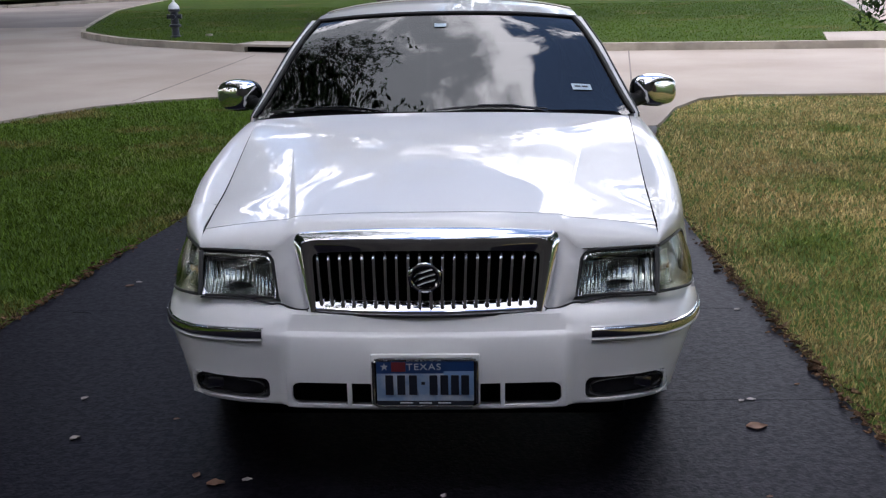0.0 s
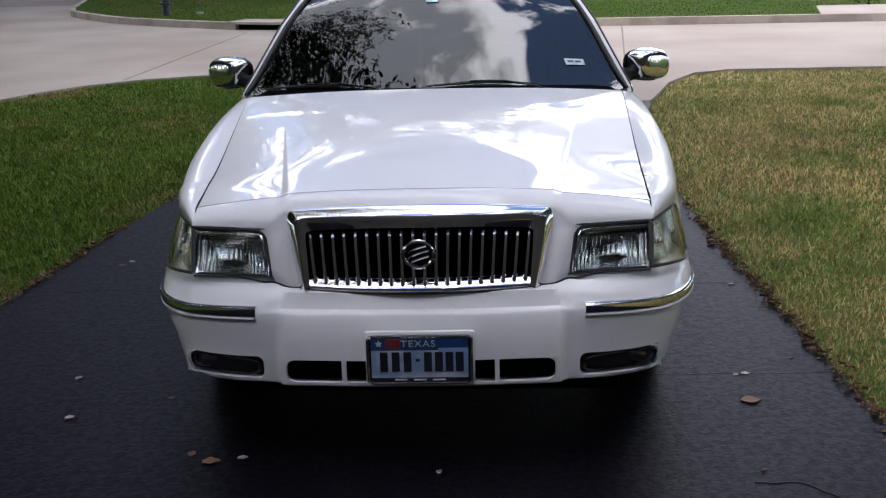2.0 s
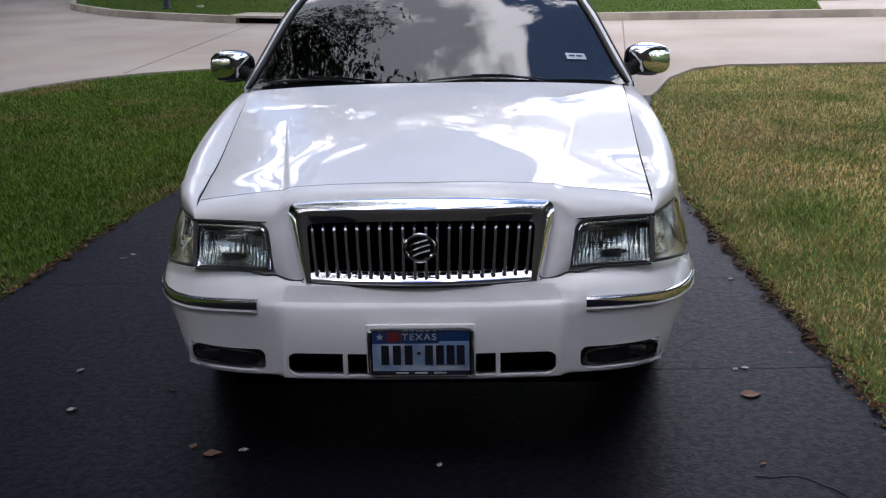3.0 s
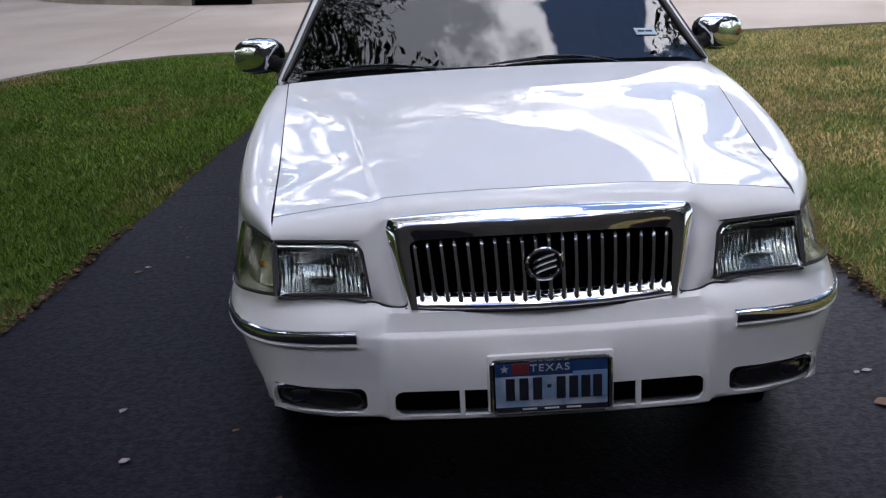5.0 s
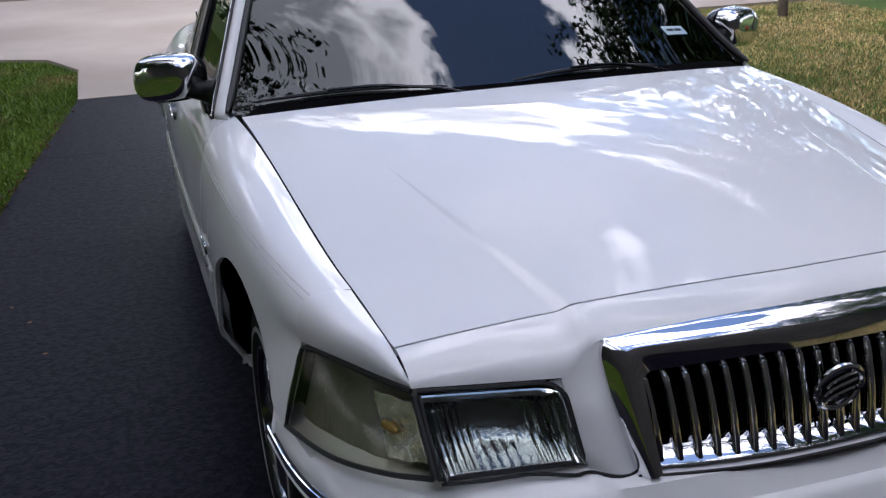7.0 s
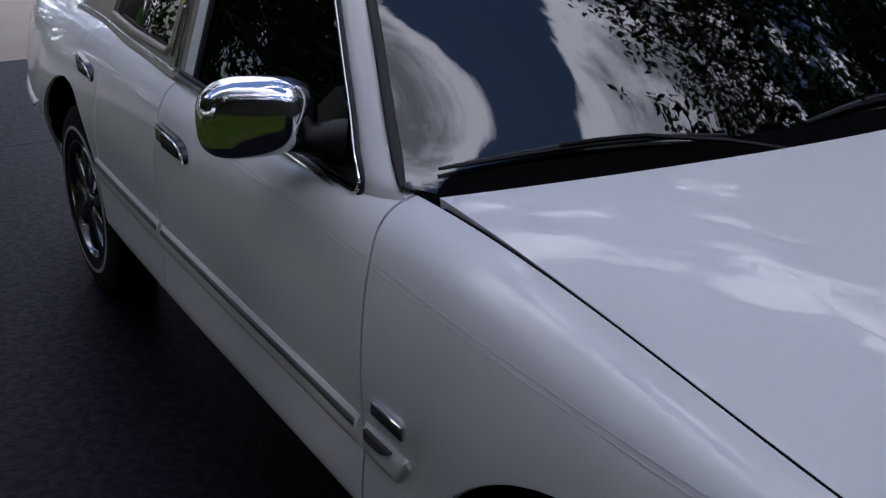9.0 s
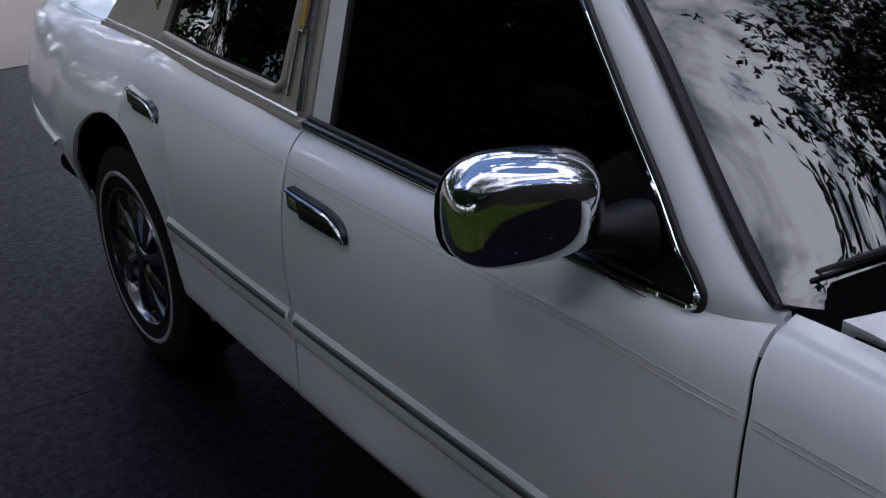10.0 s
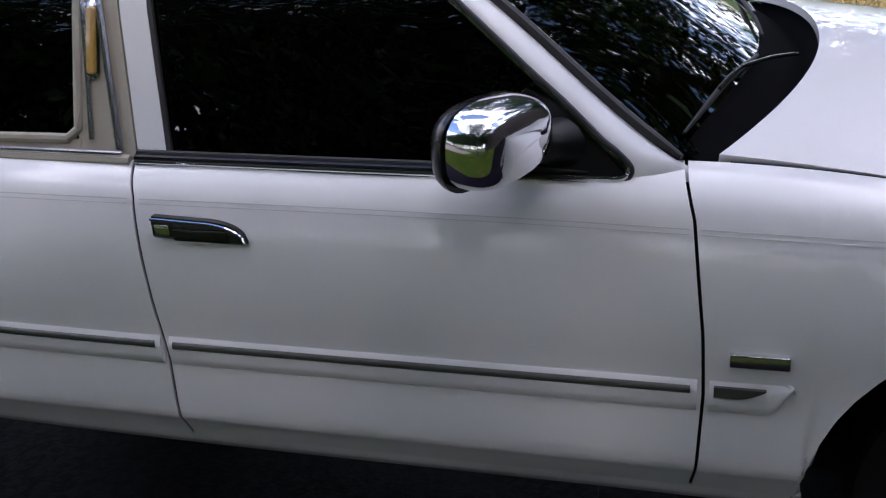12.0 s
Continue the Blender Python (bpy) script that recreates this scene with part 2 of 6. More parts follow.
# ---------------------------------------------------------------- mesh helpers
def mesh(name, verts, faces, mat, angle=38):
    me = bpy.data.meshes.new(name)
    me.from_pydata([tuple(map(float, v)) for v in verts], [], [tuple(map(int, f)) for f in faces])
    me.materials.append(mat)
    me.validate()
    me.update()
    if angle:
        me.shade_smooth()
        me.set_sharp_from_angle(angle=radians(angle))
    return me


def part(name, data, mat, parent, label=""):
    """One mesh, given as a bmesh, as a mesh or as (verts, faces), under a thing or a part."""
    if isinstance(data, bmesh.types.BMesh):
        me = bpy.data.meshes.new(name)
        bmesh.ops.recalc_face_normals(data, faces=data.faces)
        data.to_mesh(me)
        data.free()
        me.materials.append(mat)
        me.shade_smooth()
        me.set_sharp_from_angle(angle=radians(38))
    elif isinstance(data, tuple):
        me = mesh(name, data[0], data[1], mat)
    else:
        me = data
    ob = new(name, me)
    if parent:
        ob.parent = parent
        ob.matrix_parent_inverse = Matrix.Translation(parent.location).inverted() if parent.parent is None else Matrix()
    if label:
        tagged(ob, label)
    return ob


def thing(name, place, label, category, group="", kind=""):
    ob = new(name)
    ob.location = place
    ob.empty_display_size = 0.2
    return tagged(ob, label, category, group, kind)


def flip(data, side):
    """The same surface for the passenger side (-1, as built for +x) or the driver side (1)."""
    v, f = data
    if side > 0:
        return v, f
    return [(-p[0], p[1], p[2]) for p in v], [tuple(reversed(q)) for q in f]


def join(*many):
    verts, faces = [], []
    for v, f in many:
        k = len(verts)
        verts += [tuple(p) for p in v]
        faces += [tuple(i + k for i in q) for q in f]
    return verts, faces


def sheet(P, thick=0.012, ref=(0, 2.5, 0.5), keep=None):
    """A panel with thickness from a grid of points P[row][col]; faces away from ref. keep(row, col): which cells stay."""
    P = np.asarray(P, float)
    nv, nu = P.shape[:2]
    du, dv = np.gradient(P, axis=1), np.gradient(P, axis=0)
    N = np.cross(du, dv)
    N /= np.maximum(np.linalg.norm(N, axis=2, keepdims=True), 1e-9)
    away = (N * (P - np.asarray(ref))).sum() > 0
    if not away:
        N = -N
    V = np.concatenate([P.reshape(-1, 3), (P - N * thick).reshape(-1, 3)])
    K = nu * nv
    faces, edges = [], {}
    for j in range(nv - 1):
        for i in range(nu - 1):
            if keep and not keep(j, i):
                continue
            q = [j * nu + i, j * nu + i + 1, (j + 1) * nu + i + 1, (j + 1) * nu + i]
            if not away:
                q.reverse()
            faces.append(tuple(q))
            faces.append(tuple(k + K for k in reversed(q)))
            for a, b in zip(q, q[1:] + q[:1]):
                edges[(a, b)] = 1
    for a, b in list(edges):
        if (b, a) not in edges:
            faces.append((b, a, a + K, b + K))
    return V.tolist(), faces


def tube(path, r, sides=8, closed=False, flat=1.0):
    """A round bar along a path; r may be a list of radii."""
    path = [Vector(p) for p in path]
    n = len(path)
    rs = r if isinstance(r, (list, tuple)) else [r] * n
    verts, faces = [], []
    ref = Vector((0, 0, 1))
    for i, p in enumerate(path):
        a = path[(i - 1) % n] if closed or i else p
        b = path[(i + 1) % n] if closed or i < n - 1 else p
        d = (b - a).normalized()
        if abs(d.dot(ref)) > 0.95:
            side = d.cross(Vector((1, 0, 0))).normalized()
        else:
            side = d.cross(ref).normalized()
        up = side.cross(d)
        for k in range(sides):
            t = 2 * math.pi * k / sides
            verts.append(p + side * math.cos(t) * rs[i] + up * math.sin(t) * rs[i] * flat)
    for i in range(n if closed else n - 1):
        for k in range(sides):
            a, b = i * sides + k, i * sides + (k + 1) % sides
            c, d = ((i + 1) % n) * sides + (k + 1) % sides, ((i + 1) % n) * sides + k
            faces.append((a, b, c, d))
    if not closed:
        faces.append(tuple(range(sides)))
        faces.append(tuple(reversed(range((n - 1) * sides, n * sides))))
    return verts, faces


def rbox(c, size, r=0.01, turn=None, seg=2):
    """A box with rounded edges."""
    bm = bmesh.new()
    bmesh.ops.create_cube(bm, size=1.0)
    bmesh.ops.scale(bm, vec=size, verts=bm.verts)
    bmesh.ops.bevel(bm, geom=list(bm.edges), offset=min(r, min(size) * 0.49), segments=seg, affect="EDGES", profile=0.5)
    if turn is not None:
        bmesh.ops.transform(bm, matrix=turn.to_3x3().to_4x4(), verts=bm.verts)
    bmesh.ops.translate(bm, vec=c, verts=bm.verts)
    return bm


def data_of(bm):
    bm.verts.index_update()
    out = [tuple(v.co) for v in bm.verts], [tuple(v.index for v in f.verts) for f in bm.faces]
    bm.free()
    return out


def ring_loft(rings, caps=True):
    """Closed rings of equal count, joined one to the next."""
    n = len(rings[0])
    verts = [p for r in rings for p in r]
    faces = []
    for j in range(len(rings) - 1):
        for i in range(n):
            faces.append((j * n + i, j * n + (i + 1) % n, (j + 1) * n + (i + 1) % n, (j + 1) * n + i))
    if caps:
        faces.append(tuple(reversed(range(n))))
        faces.append(tuple(range((len(rings) - 1) * n, len(rings) * n)))
    return verts, faces


def slab(outline, z0, z1):
    """A flat plate with an outline in plan."""
    bm = bmesh.new()
    low = [bm.verts.new((x, y, z0)) for x, y in outline]
    top = [bm.verts.new((x, y, z1)) for x, y in outline]
    bm.faces.new(top)
    bm.faces.new(list(reversed(low)))
    for i in range(len(outline)):
        j = (i + 1) % len(outline)
        bm.faces.new((low[i], low[j], top[j], top[i]))
    bmesh.ops.recalc_face_normals(bm, faces=bm.faces)
    bmesh.ops.triangulate(bm, faces=bm.faces)
    return bm


def smooth_path(points, n):
    """n points along a Catmull-Rom curve."""
    p = np.asarray(points, float)
    p = np.vstack([2 * p[0] - p[1], p, 2 * p[-1] - p[-2]])
    out = []
    for s in np.linspace(0, len(p) - 3 - 1e-9, n):
        i = int(s)
        t = s - i
        a, b, c, d = p[i:i + 4]
        out.append(0.5 * (2 * b + (c - a) * t + (2 * a - 5 * b + 4 * c - d) * t * t + (3 * b - a - 3 * c + d) * t ** 3))
    return np.array(out)


def curve_at(xs, ys, x):
    """A smooth curve through (xs, ys), at x."""
    xs, ys = np.asarray(xs, float), np.asarray(ys, float)
    m = np.gradient(ys, xs, axis=0)
    i = int(np.clip(np.searchsorted(xs, x) - 1, 0, len(xs) - 2))
    h = xs[i + 1] - xs[i]
    t = float(np.clip((x - xs[i]) / h, 0, 1))
    return ((2 * t ** 3 - 3 * t * t + 1) * ys[i] + (t ** 3 - 2 * t * t + t) * h * m[i]
            + (3 * t * t - 2 * t ** 3) * ys[i + 1] + (t ** 3 - t * t) * h * m[i + 1])


# ---------------------------------------------------------------- the ground
def ground_pieces():
    g = part("ground", slab([(-250, -120), (250, -120), (250, 400), (-250, 400)], -0.5, -0.03), SOIL, None)
    tagged(g, "patchy green and straw-coloured lawn soil", "ground", kind="structure")
    left = [(-2.55, -4.16), (-2.45, -2.0), (-2.28, 0.3), (-2.16, 1.66), (-2.1, 2.22), (-2.03, 2.95), (-1.92, 3.7), (-1.79, 5.09), (-1.55, 7.0), (-1.45, 7.86)]
    right = [(1.98, 7.86), (1.70, 6.2), (1.56, 4.6), (1.51, 3.45), (1.53, 2.36), (1.57, 1.45), (1.60, 0.6), (1.66, -1.0), (1.78, -4.16)]
    joints = [0.8, 1.93, 3.79, 5.8]
    d = part("driveway", slab(left + right, -0.2, 0.0), ASPHALT, None)
    tagged(d, "dark sealed driveway with faint joints and cracks", "driveway", kind="structure")

    def edge(table, y):
        t = sorted((b, a) for a, b in table)
        return float(np.interp(y, [q[0] for q in t], [q[1] for q in t]))
    rng = random.Random(4)
    for y in joints:
        x0, x1 = edge(left, y) if y > 1 else .3, edge(right, y)
        pts = [(x0 + (x1 - x0) * k / 24, y + rng.uniform(-0.006, 0.006)) for k in range(25)]
        bm = slab([(x, yy - 0.0005) for x, yy in pts] + [(x, yy + 0.0005) for x, yy in reversed(pts)], -0.002, 0.0010)
        part("joint", bm, JOINT, d)
    for start, steps, way in (((1.05, -0.06), 26, 0.25), ((-1.9, 1.9), 5, -0.1)):
        x, y, a, pts = *start, way, []
        for k in range(steps):
            pts.append((x, y))
            a += rng.uniform(-0.5, 0.5) - 0.15 * (a - way)
            x, y = x + 0.028 * math.cos(a), y + 0.028 * math.sin(a)
        bm = slab([(x, yy - 0.0015) for x, yy in pts] + [(x, yy + 0.001) for x, yy in reversed(pts)], -0.002, 0.0025)
        part("crack", bm, JOINT, d)
    # street of pale concrete, with the apron of the driveway and the corner of the side street
    outline = [(120, 10.2), (5.2, 10.28), (3.35, 10.3), (2.85, 10.02), (2.4, 9.2), (2.08, 8.14), (1.98, 7.864),
               (-1.45, 7.864), (-1.45, 9.5), (-1.75, 10.35), (-2.5, 10.8), (-3.4, 10.75), (-4.1, 10.45), (-4.7, 9.95), (-5.1, 9.3),
               (-5.45, 8.5), (-5.9, 7.6), (-6.8, 7.1), (-9.0, 6.9), (-120, 6.9), (-120, 28), (120, 28)]
    s = part("street", slab(outline, -0.2, 0.004), CONCRETE, None)
    tagged(s, "pale pinkish concrete street with expansion joints", "street", kind="structure")
    for (xa, ya), (xb, yb) in (((-4.35, 10.4), (-4.2, 17.3)), ((2.05, 10.2), (2.9, 17.0)), ((9.2, 10.2), (9.3, 17.0))):
        dx, dy = xb - xa, yb - ya
        k = 0.012 / math.hypot(dx, dy)
        bm = slab([(xa - dy * k, ya + dx * k), (xb - dy * k, yb + dx * k), (xb + dy * k, yb - dx * k), (xa + dy * k, ya - dx * k)], 0.0, 0.0065)
        part("joint", bm, ROAD, s)
    r = part("side_road", slab([(-120, 28.01), (120, 28.01), (120, 120), (-120, 120)], -0.2, 0.003), ROAD, None)
    tagged(r, "grey-brown road beyond the concrete street", "road", kind="structure")
    # lawn over the street, with its kerb and the mouth of the storm drain
    front = [(-15.2, 50.0), (-13.4, 36.2), (-11.5, 28.9), (-10.75, 26.2), (-10.35, 24.7), (-9.8, 23.2), (-9.0, 22.0), (-8.0, 20.7), (-7.2, 19.9), (-6.3, 19.2),
             (-5.3, 18.5), (-4.65, 18.05), (-3.35, 17.55), (-1.5, 17.35), (2.6, 17.05), (7.6, 16.8), (120, 15.0)]
    inner = [(x + 0.07, y + 0.16) for x, y in front]
    lawn = part("far_lawn", slab([(x + 0.06, y + 0.14) for x, y in front] + [(120, 118), (-15.2, 118)], -0.1, 0.12), FAR_TURF, None)
    tagged(lawn, "mown lawn across the street", "lawn", kind="structure")
    k = part("kerb", slab(front[:12] + list(reversed(inner[:12])), -0.1, 0.145), KERB, None)
    tagged(k, "rounded weathered concrete kerb", "kerb", kind="structure")
    k2 = part("kerb", slab(front[12:] + list(reversed(inner[12:])), -0.1, 0.145), KERB, None)
    tagged(k2, "straight pale concrete kerb", "kerb", kind="structure")
    dr = thing("storm_drain", (-4.0, 17.8, 0), "dark storm drain mouth under a concrete lid in the kerb", "storm drain")
    part("lid", slab([(-4.75, 18.05), (-3.3, 17.50), (-3.1, 18.3), (-4.5, 18.8)], 0.115, 0.16), KERB, dr)
    # solid block whose near-black stands in for shade inside the mouth
    part("opening", slab([(-4.58, 18.13), (-3.38, 17.68), (-3.2, 18.1), (-4.4, 18.6)], 0.005, 0.114), DARK, dr)
    part("end_block", slab([(-4.78, 18.07), (-4.56, 17.99), (-4.45, 18.3), (-4.67, 18.36)], 0.0, 0.114), KERB, dr)
    w = part("pavement", slab([(6.55, 16.95), (7.15, 19.2), (120, 17.5), (120, 15.2)], 0.0, 0.145), CONCRETE, None)
    tagged(w, "pale concrete footpath crossing the far lawn", "pavement", kind="structure")
    w2 = part("pavement", slab([(8.72, 19.2), (12.75, 35.4), (19.0, 35.4), (14.0, 19.0)], 0.0, 0.14), CONCRETE, None)
    tagged(w2, "concrete path leading up the far lawn", "pavement", kind="structure")
    f = part("kerb", slab([(-40, 47.5), (-21, 43.6), (-17.5, 52), (-17.2, 52), (-20.8, 43.9), (-40, 47.9)], 0.0, 0.15), KERB, None)
    tagged(f, "far kerb of the side road", "kerb", kind="structure")
    f = part("far_lawn", slab([(-40, 47.9), (-20.8, 43.95), (-17.2, 52), (-20, 80), (-60, 80)], 0.0, 0.13), FAR_TURF, None)
    tagged(f, "lawn beyond the side road", "lawn", kind="structure")
    west = [(-18, 31), (-14, 22), (-12.2, 14), (-12.0, 9), (-14.0, 1.5), (-18, -8), (-120, -8), (-120, 31)]
    f = part("far_lawn", slab(west, -0.1, 0.11), SOIL, None)
    tagged(f, "shaded lawn beyond the side street", "lawn", kind="structure")
    return left, right


LEFT_EDGE, RIGHT_EDGE = ground_pieces()

# assumed house front behind the camera, never in view; blocks low sky from the bumper
house = part("unseen_house_wall", rbox((0, -4.3, 2.7), (24.0, 0.3, 5.6), 0.02), BRICK, None)
tagged(house, "assumed plain house front, unseen, blocking light behind the driveway", "wall", kind="structure")


# ---------------------------------------------------------------- the car: its surfaces
# half sections from sill to hood line or belt: at each station y, ten points (half width, height)
STATIONS = [0.61, 0.80, 1.10, 1.45, 1.69, 2.30, 2.85, 3.50, 4.30, 4.80, 5.10, 5.25]
SECTIONS = [
    [(.925, .33), (.938, .42), (.944, .50), (.942, .57), (.895, .731), (.895, .780), (.884, .816), (.861, .839), (.826, .848), (.780, .845)],
    [(.940, .33), (.957, .42), (.963, .50), (.963, .58), (.930, .72), (.922, .785), (.907, .832), (.883, .862), (.842, .877), (.790, .868)],
    [(.945, .33), (.970, .42), (.982, .52), (.986, .60), (.985, .70), (.970, .80), (.946, .876), (.912, .913), (.865, .925), (.808, .909)],
    [(.925, .33), (.962, .390), (.984, .432), (.981, .58), (.985, .70), (.972, .81), (.952, .890), (.925, .935), (.880, .958), (.829, .957)],
    [(.918, .33), (.962, .390), (.985, .432), (.981, .58), (.985, .70), (.972, .81), (.952, .897), (.932, .945), (.895, .980), (.846, .996)],
    [(.918, .33), (.962, .390), (.985, .432), (.981, .58), (.986, .71), (.973, .82), (.954, .897), (.934, .932), (.914, .952), (.893, .966)],
    [(.918, .33), (.961, .390), (.984, .432), (.979, .58), (.984, .71), (.971, .82), (.950, .895), (.930, .930), (.908, .950), (.884, .965)],
    [(.900, .33), (.944, .390), (.967, .432), (.966, .58), (.968, .71), (.944, .82), (.914, .890), (.888, .925), (.860, .945), (.832, .960)],
    [(.890, .36), (.915, .44), (.938, .52), (.946, .60), (.936, .70), (.902, .80), (.866, .860), (.834, .890), (.795, .908), (.745, .920)],
    [(.840, .40), (.860, .46), (.872, .53), (.876, .60), (.866, .69), (.842, .78), (.812, .840), (.782, .868), (.740, .886), (.690, .896)],
    [(.770, .40), (.785, .46), (.795, .53), (.800, .60), (.792, .69), (.772, .77), (.750, .830), (.722, .858), (.682, .876), (.640, .886)],
    [(.690, .42), (.700, .47), (.706, .53), (.710, .60), (.704, .69), (.690, .76), (.672, .815), (.648, .842), (.616, .860), (.580, .870)],
]
ST = np.asarray(SECTIONS)
WHEEL_F, WHEEL_R, WHEEL_Z, ARCH = 1.066, 3.83, 0.335, 0.437


SEEN = {}
FLANK_FIT = [[np.polyfit(STATIONS[:7], ST[:7, k, c], 4) for c in (0, 1)] for k in range(4, 10)]


def flank(y):
    """The upper points of the half section along the front, as smooth curves."""
    return np.array([[np.polyval(f, y) for f in pair] for pair in FLANK_FIT])


def section(y, n=41):
    """The half section at y as n points (x, z) from the sill upwards."""
    key = (round(float(y), 4), n)
    if key in SEEN:
        return SEEN[key]
    reach = min(.17, y - .61, 5.25 - y)
    pts = sum(w * np.array([curve_at(STATIONS, ST[:, k, :], y + d * reach) for k in range(10)]) for d, w in zip(np.linspace(-1, 1, 9), (.04, .08, .12, .16, .20, .16, .12, .08, .04)))
    if y < 2.2:
        k = np.clip((2.2 - y) / .5, 0, 1)
        pts[4:] += (flank(y) - pts[4:]) * (k * k * (3 - 2 * k))
    fine = smooth_path(pts, 121)
    for _ in range(10):
        fine[1:-1] = .5 * fine[1:-1] + .25 * (fine[:-2] + fine[2:])
    ks = np.linspace(0, 120, n)
    SEEN[key] = np.stack([np.interp(ks, np.arange(121), fine[:, c]) for c in (0, 1)], 1)
    return SEEN[key]


def side_at(y, z):
    """Half width of the side at y and height z."""
    s = section(y, 81)
    k = int(np.argmax(s[:, 0] * 0 + (s[:, 1] >= z)))
    if k == 0:
        return float(s[0, 0])
    t = (z - s[k - 1, 1]) / max(1e-6, s[k, 1] - s[k - 1, 1])
    return float(s[k - 1, 0] + t * (s[k, 0] - s[k - 1, 0]))


def side_panel(y_of, z_low, nv, nu=30, top=None):
    """A side panel. y_of(v, z): where column v (0 to 1) runs; z_low(y): its lower edge; top(y): its upper edge."""
    P = np.zeros((nv, nu, 3))
    for j in range(nv):
        v = j / (nv - 1)
        yn = y_of(v, 0.65)
        s = section(yn, 121)
        zl = z_low(yn)
        k0 = int(np.argmax(s[:, 1] >= zl - 1e-9))
        k1 = len(s) - 1
        if top:
            k1 = int(np.argmax(s[:, 1] >= top(yn))) or k1
        ks = np.linspace(k0, k1, nu)
        for i, k in enumerate(ks):
            a = int(min(k, len(s) - 2))
            z = s[a, 1] + (k - a) * (s[a + 1, 1] - s[a, 1])
            if i == 0:
                z = zl
            y = y_of(v, z)
            s2 = section(y, 121)
            x = s2[a, 0] + (k - a) * (s2[a + 1, 0] - s2[a, 0])
            z2 = s2[a, 1] + (k - a) * (s2[a + 1, 1] - s2[a, 1])
            P[j, i] = (x, y, zl if i == 0 else z2)
    return P


def arch_low(centre, base=0.33):
    def low(y):
        d = abs(y - centre)
        return max(base, WHEEL_Z + math.sqrt(ARCH ** 2 - d * d)) if d < ARCH else base
    return low


def cut_front(z):
    return float(np.interp(z, [.33, .42, .58, .70, .91, 1.0], [1.702, 1.690, 1.683, 1.688, 1.712, 1.738]))


def cut_mid(z):
    return float(np.interp(z, [.33, .43, .54, .73, .91, .97], [2.792, 2.781, 2.783, 2.802, 2.826, 2.846]))


def hood_cut(y):
    """Half width and height of the seam between hood and fender."""
    s = section(max(y, 0.61), 41)[-1]
    if y < 0.61:
        t = (y - 0.368) / (0.61 - 0.368)
        return 0.764 + t * 0.016, 0.822 + t * 0.023
    return float(s[0]), float(s[1])


FOLD = 0.008


def hood_front(x, fold=True):
    """The front seam of the hood."""
    a = abs(x) / 0.764
    y = 0.262 + 0.106 * a ** 1.6
    z = 0.892 - 0.070 * a ** 2.2
    return y, z + FOLD * (np.clip((0.463 - abs(x)) / 0.026, 0, 1) - 0.5) * fold


def hood_rear(x):
    a = abs(x) / 0.842
    return 1.464 + 0.214 * a ** 2.1, 1.052 - 0.054 * a ** 2.2


def fold_line(v):
    """Where the pressed fold of the hood runs, and half its width, as shares of the half hood."""
    return 0.590 + 0.20 * v, 0.017 * max(0.12, 1 - v / 0.62)


HOOD_SEAM = np.polyfit(np.linspace(.37, 1.68, 40), [hood_cut(y)[1] for y in np.linspace(.37, 1.68, 40)], 3)


def hood_point(s, v):
    """s: 0 middle to 1 seam; v: 0 front to 1 rear."""
    x_f, x_r = 0.762 * s, 0.840 * s
    (yf, zf), (yr, zr) = hood_front(x_f, False), hood_rear(x_r)
    x, y = x_f + (x_r - x_f) * v, yf + (yr - yf) * v
    (y0, _), (y1, _) = hood_front(0.762), hood_rear(0.840)
    seam = lambda k: float(np.polyval(HOOD_SEAM, min(y0 + (y1 - y0) * k, 1.68)))
    mid = lambda k: 0.892 + 0.160 * k + 0.030 * math.sin(math.pi * k)
    b = s ** 1.9
    cross = lambda k: mid(k) * (1 - b) + seam(k) * b
    z = cross(v) + (zf - cross(0)) * (1 - v) ** 2.5 + (zr - cross(1)) * v ** 3
    fade = max(0, 1 - v / 0.62)
    mid_s, half = fold_line(v)
    z += FOLD * fade * (np.clip((mid_s + half - s) / (2 * half), 0, 1) - 0.5)
    # the edge rises to lie flush with the fender's shoulder
    z += 0.0088 * s ** 3 * math.exp(-((y - 0.565) / 0.135) ** 2)
    return x, y, z


# greenhouse: the flank of the side glass
def glass_x(y, z):
    base = np.interp(y, [1.80, 2.2, 2.85, 3.4, 3.8, 4.3], [.905, .886, .872, .832, .775, .715])
    lean = np.interp(y, [1.80, 2.3, 2.85, 3.8, 4.3], [.43, .42, .38, .40, .42])
    return float(base - lean * (z - 0.975) - 0.22 * max(0, z - 1.27))


def pillar_front(z):
    """y of the rear edge of the front pillar (the window's front edge)."""
    return float(np.interp(z, [.965, 1.02, 1.09, 1.145, 1.273, 1.40], [1.815, 1.872, 1.954, 2.026, 2.186, 2.36]))


SCREEN_FIT = np.polyfit([0, .33, .72, 1.0], [(.868, 1.752, 1.002), (.80, 1.93, 1.125), (.715, 2.155, 1.292), (.640, 2.36, 1.398)], 3)


def screen_edge(t):
    """The side edge of the windscreen, from its foot to the roof."""
    return SCREEN_FIT[0] * t ** 3 + SCREEN_FIT[1] * t * t + SCREEN_FIT[2] * t + SCREEN_FIT[3]


def screen_point(s, t):
    """s: 0 middle to 1 edge; t: 0 foot to 1 head."""
    e = np.asarray(screen_edge(t))
    m = np.array((0, 1.575 + (2.285 - 1.575) * t, 1.020 + (1.433 - 1.020) * t + 0.012 * math.sin(math.pi * t)))
    k = s ** 2
    return (e[0] * s, m[1] + (e[1] - m[1]) * k, m[2] + (e[2] - m[2]) * s ** 2.3)


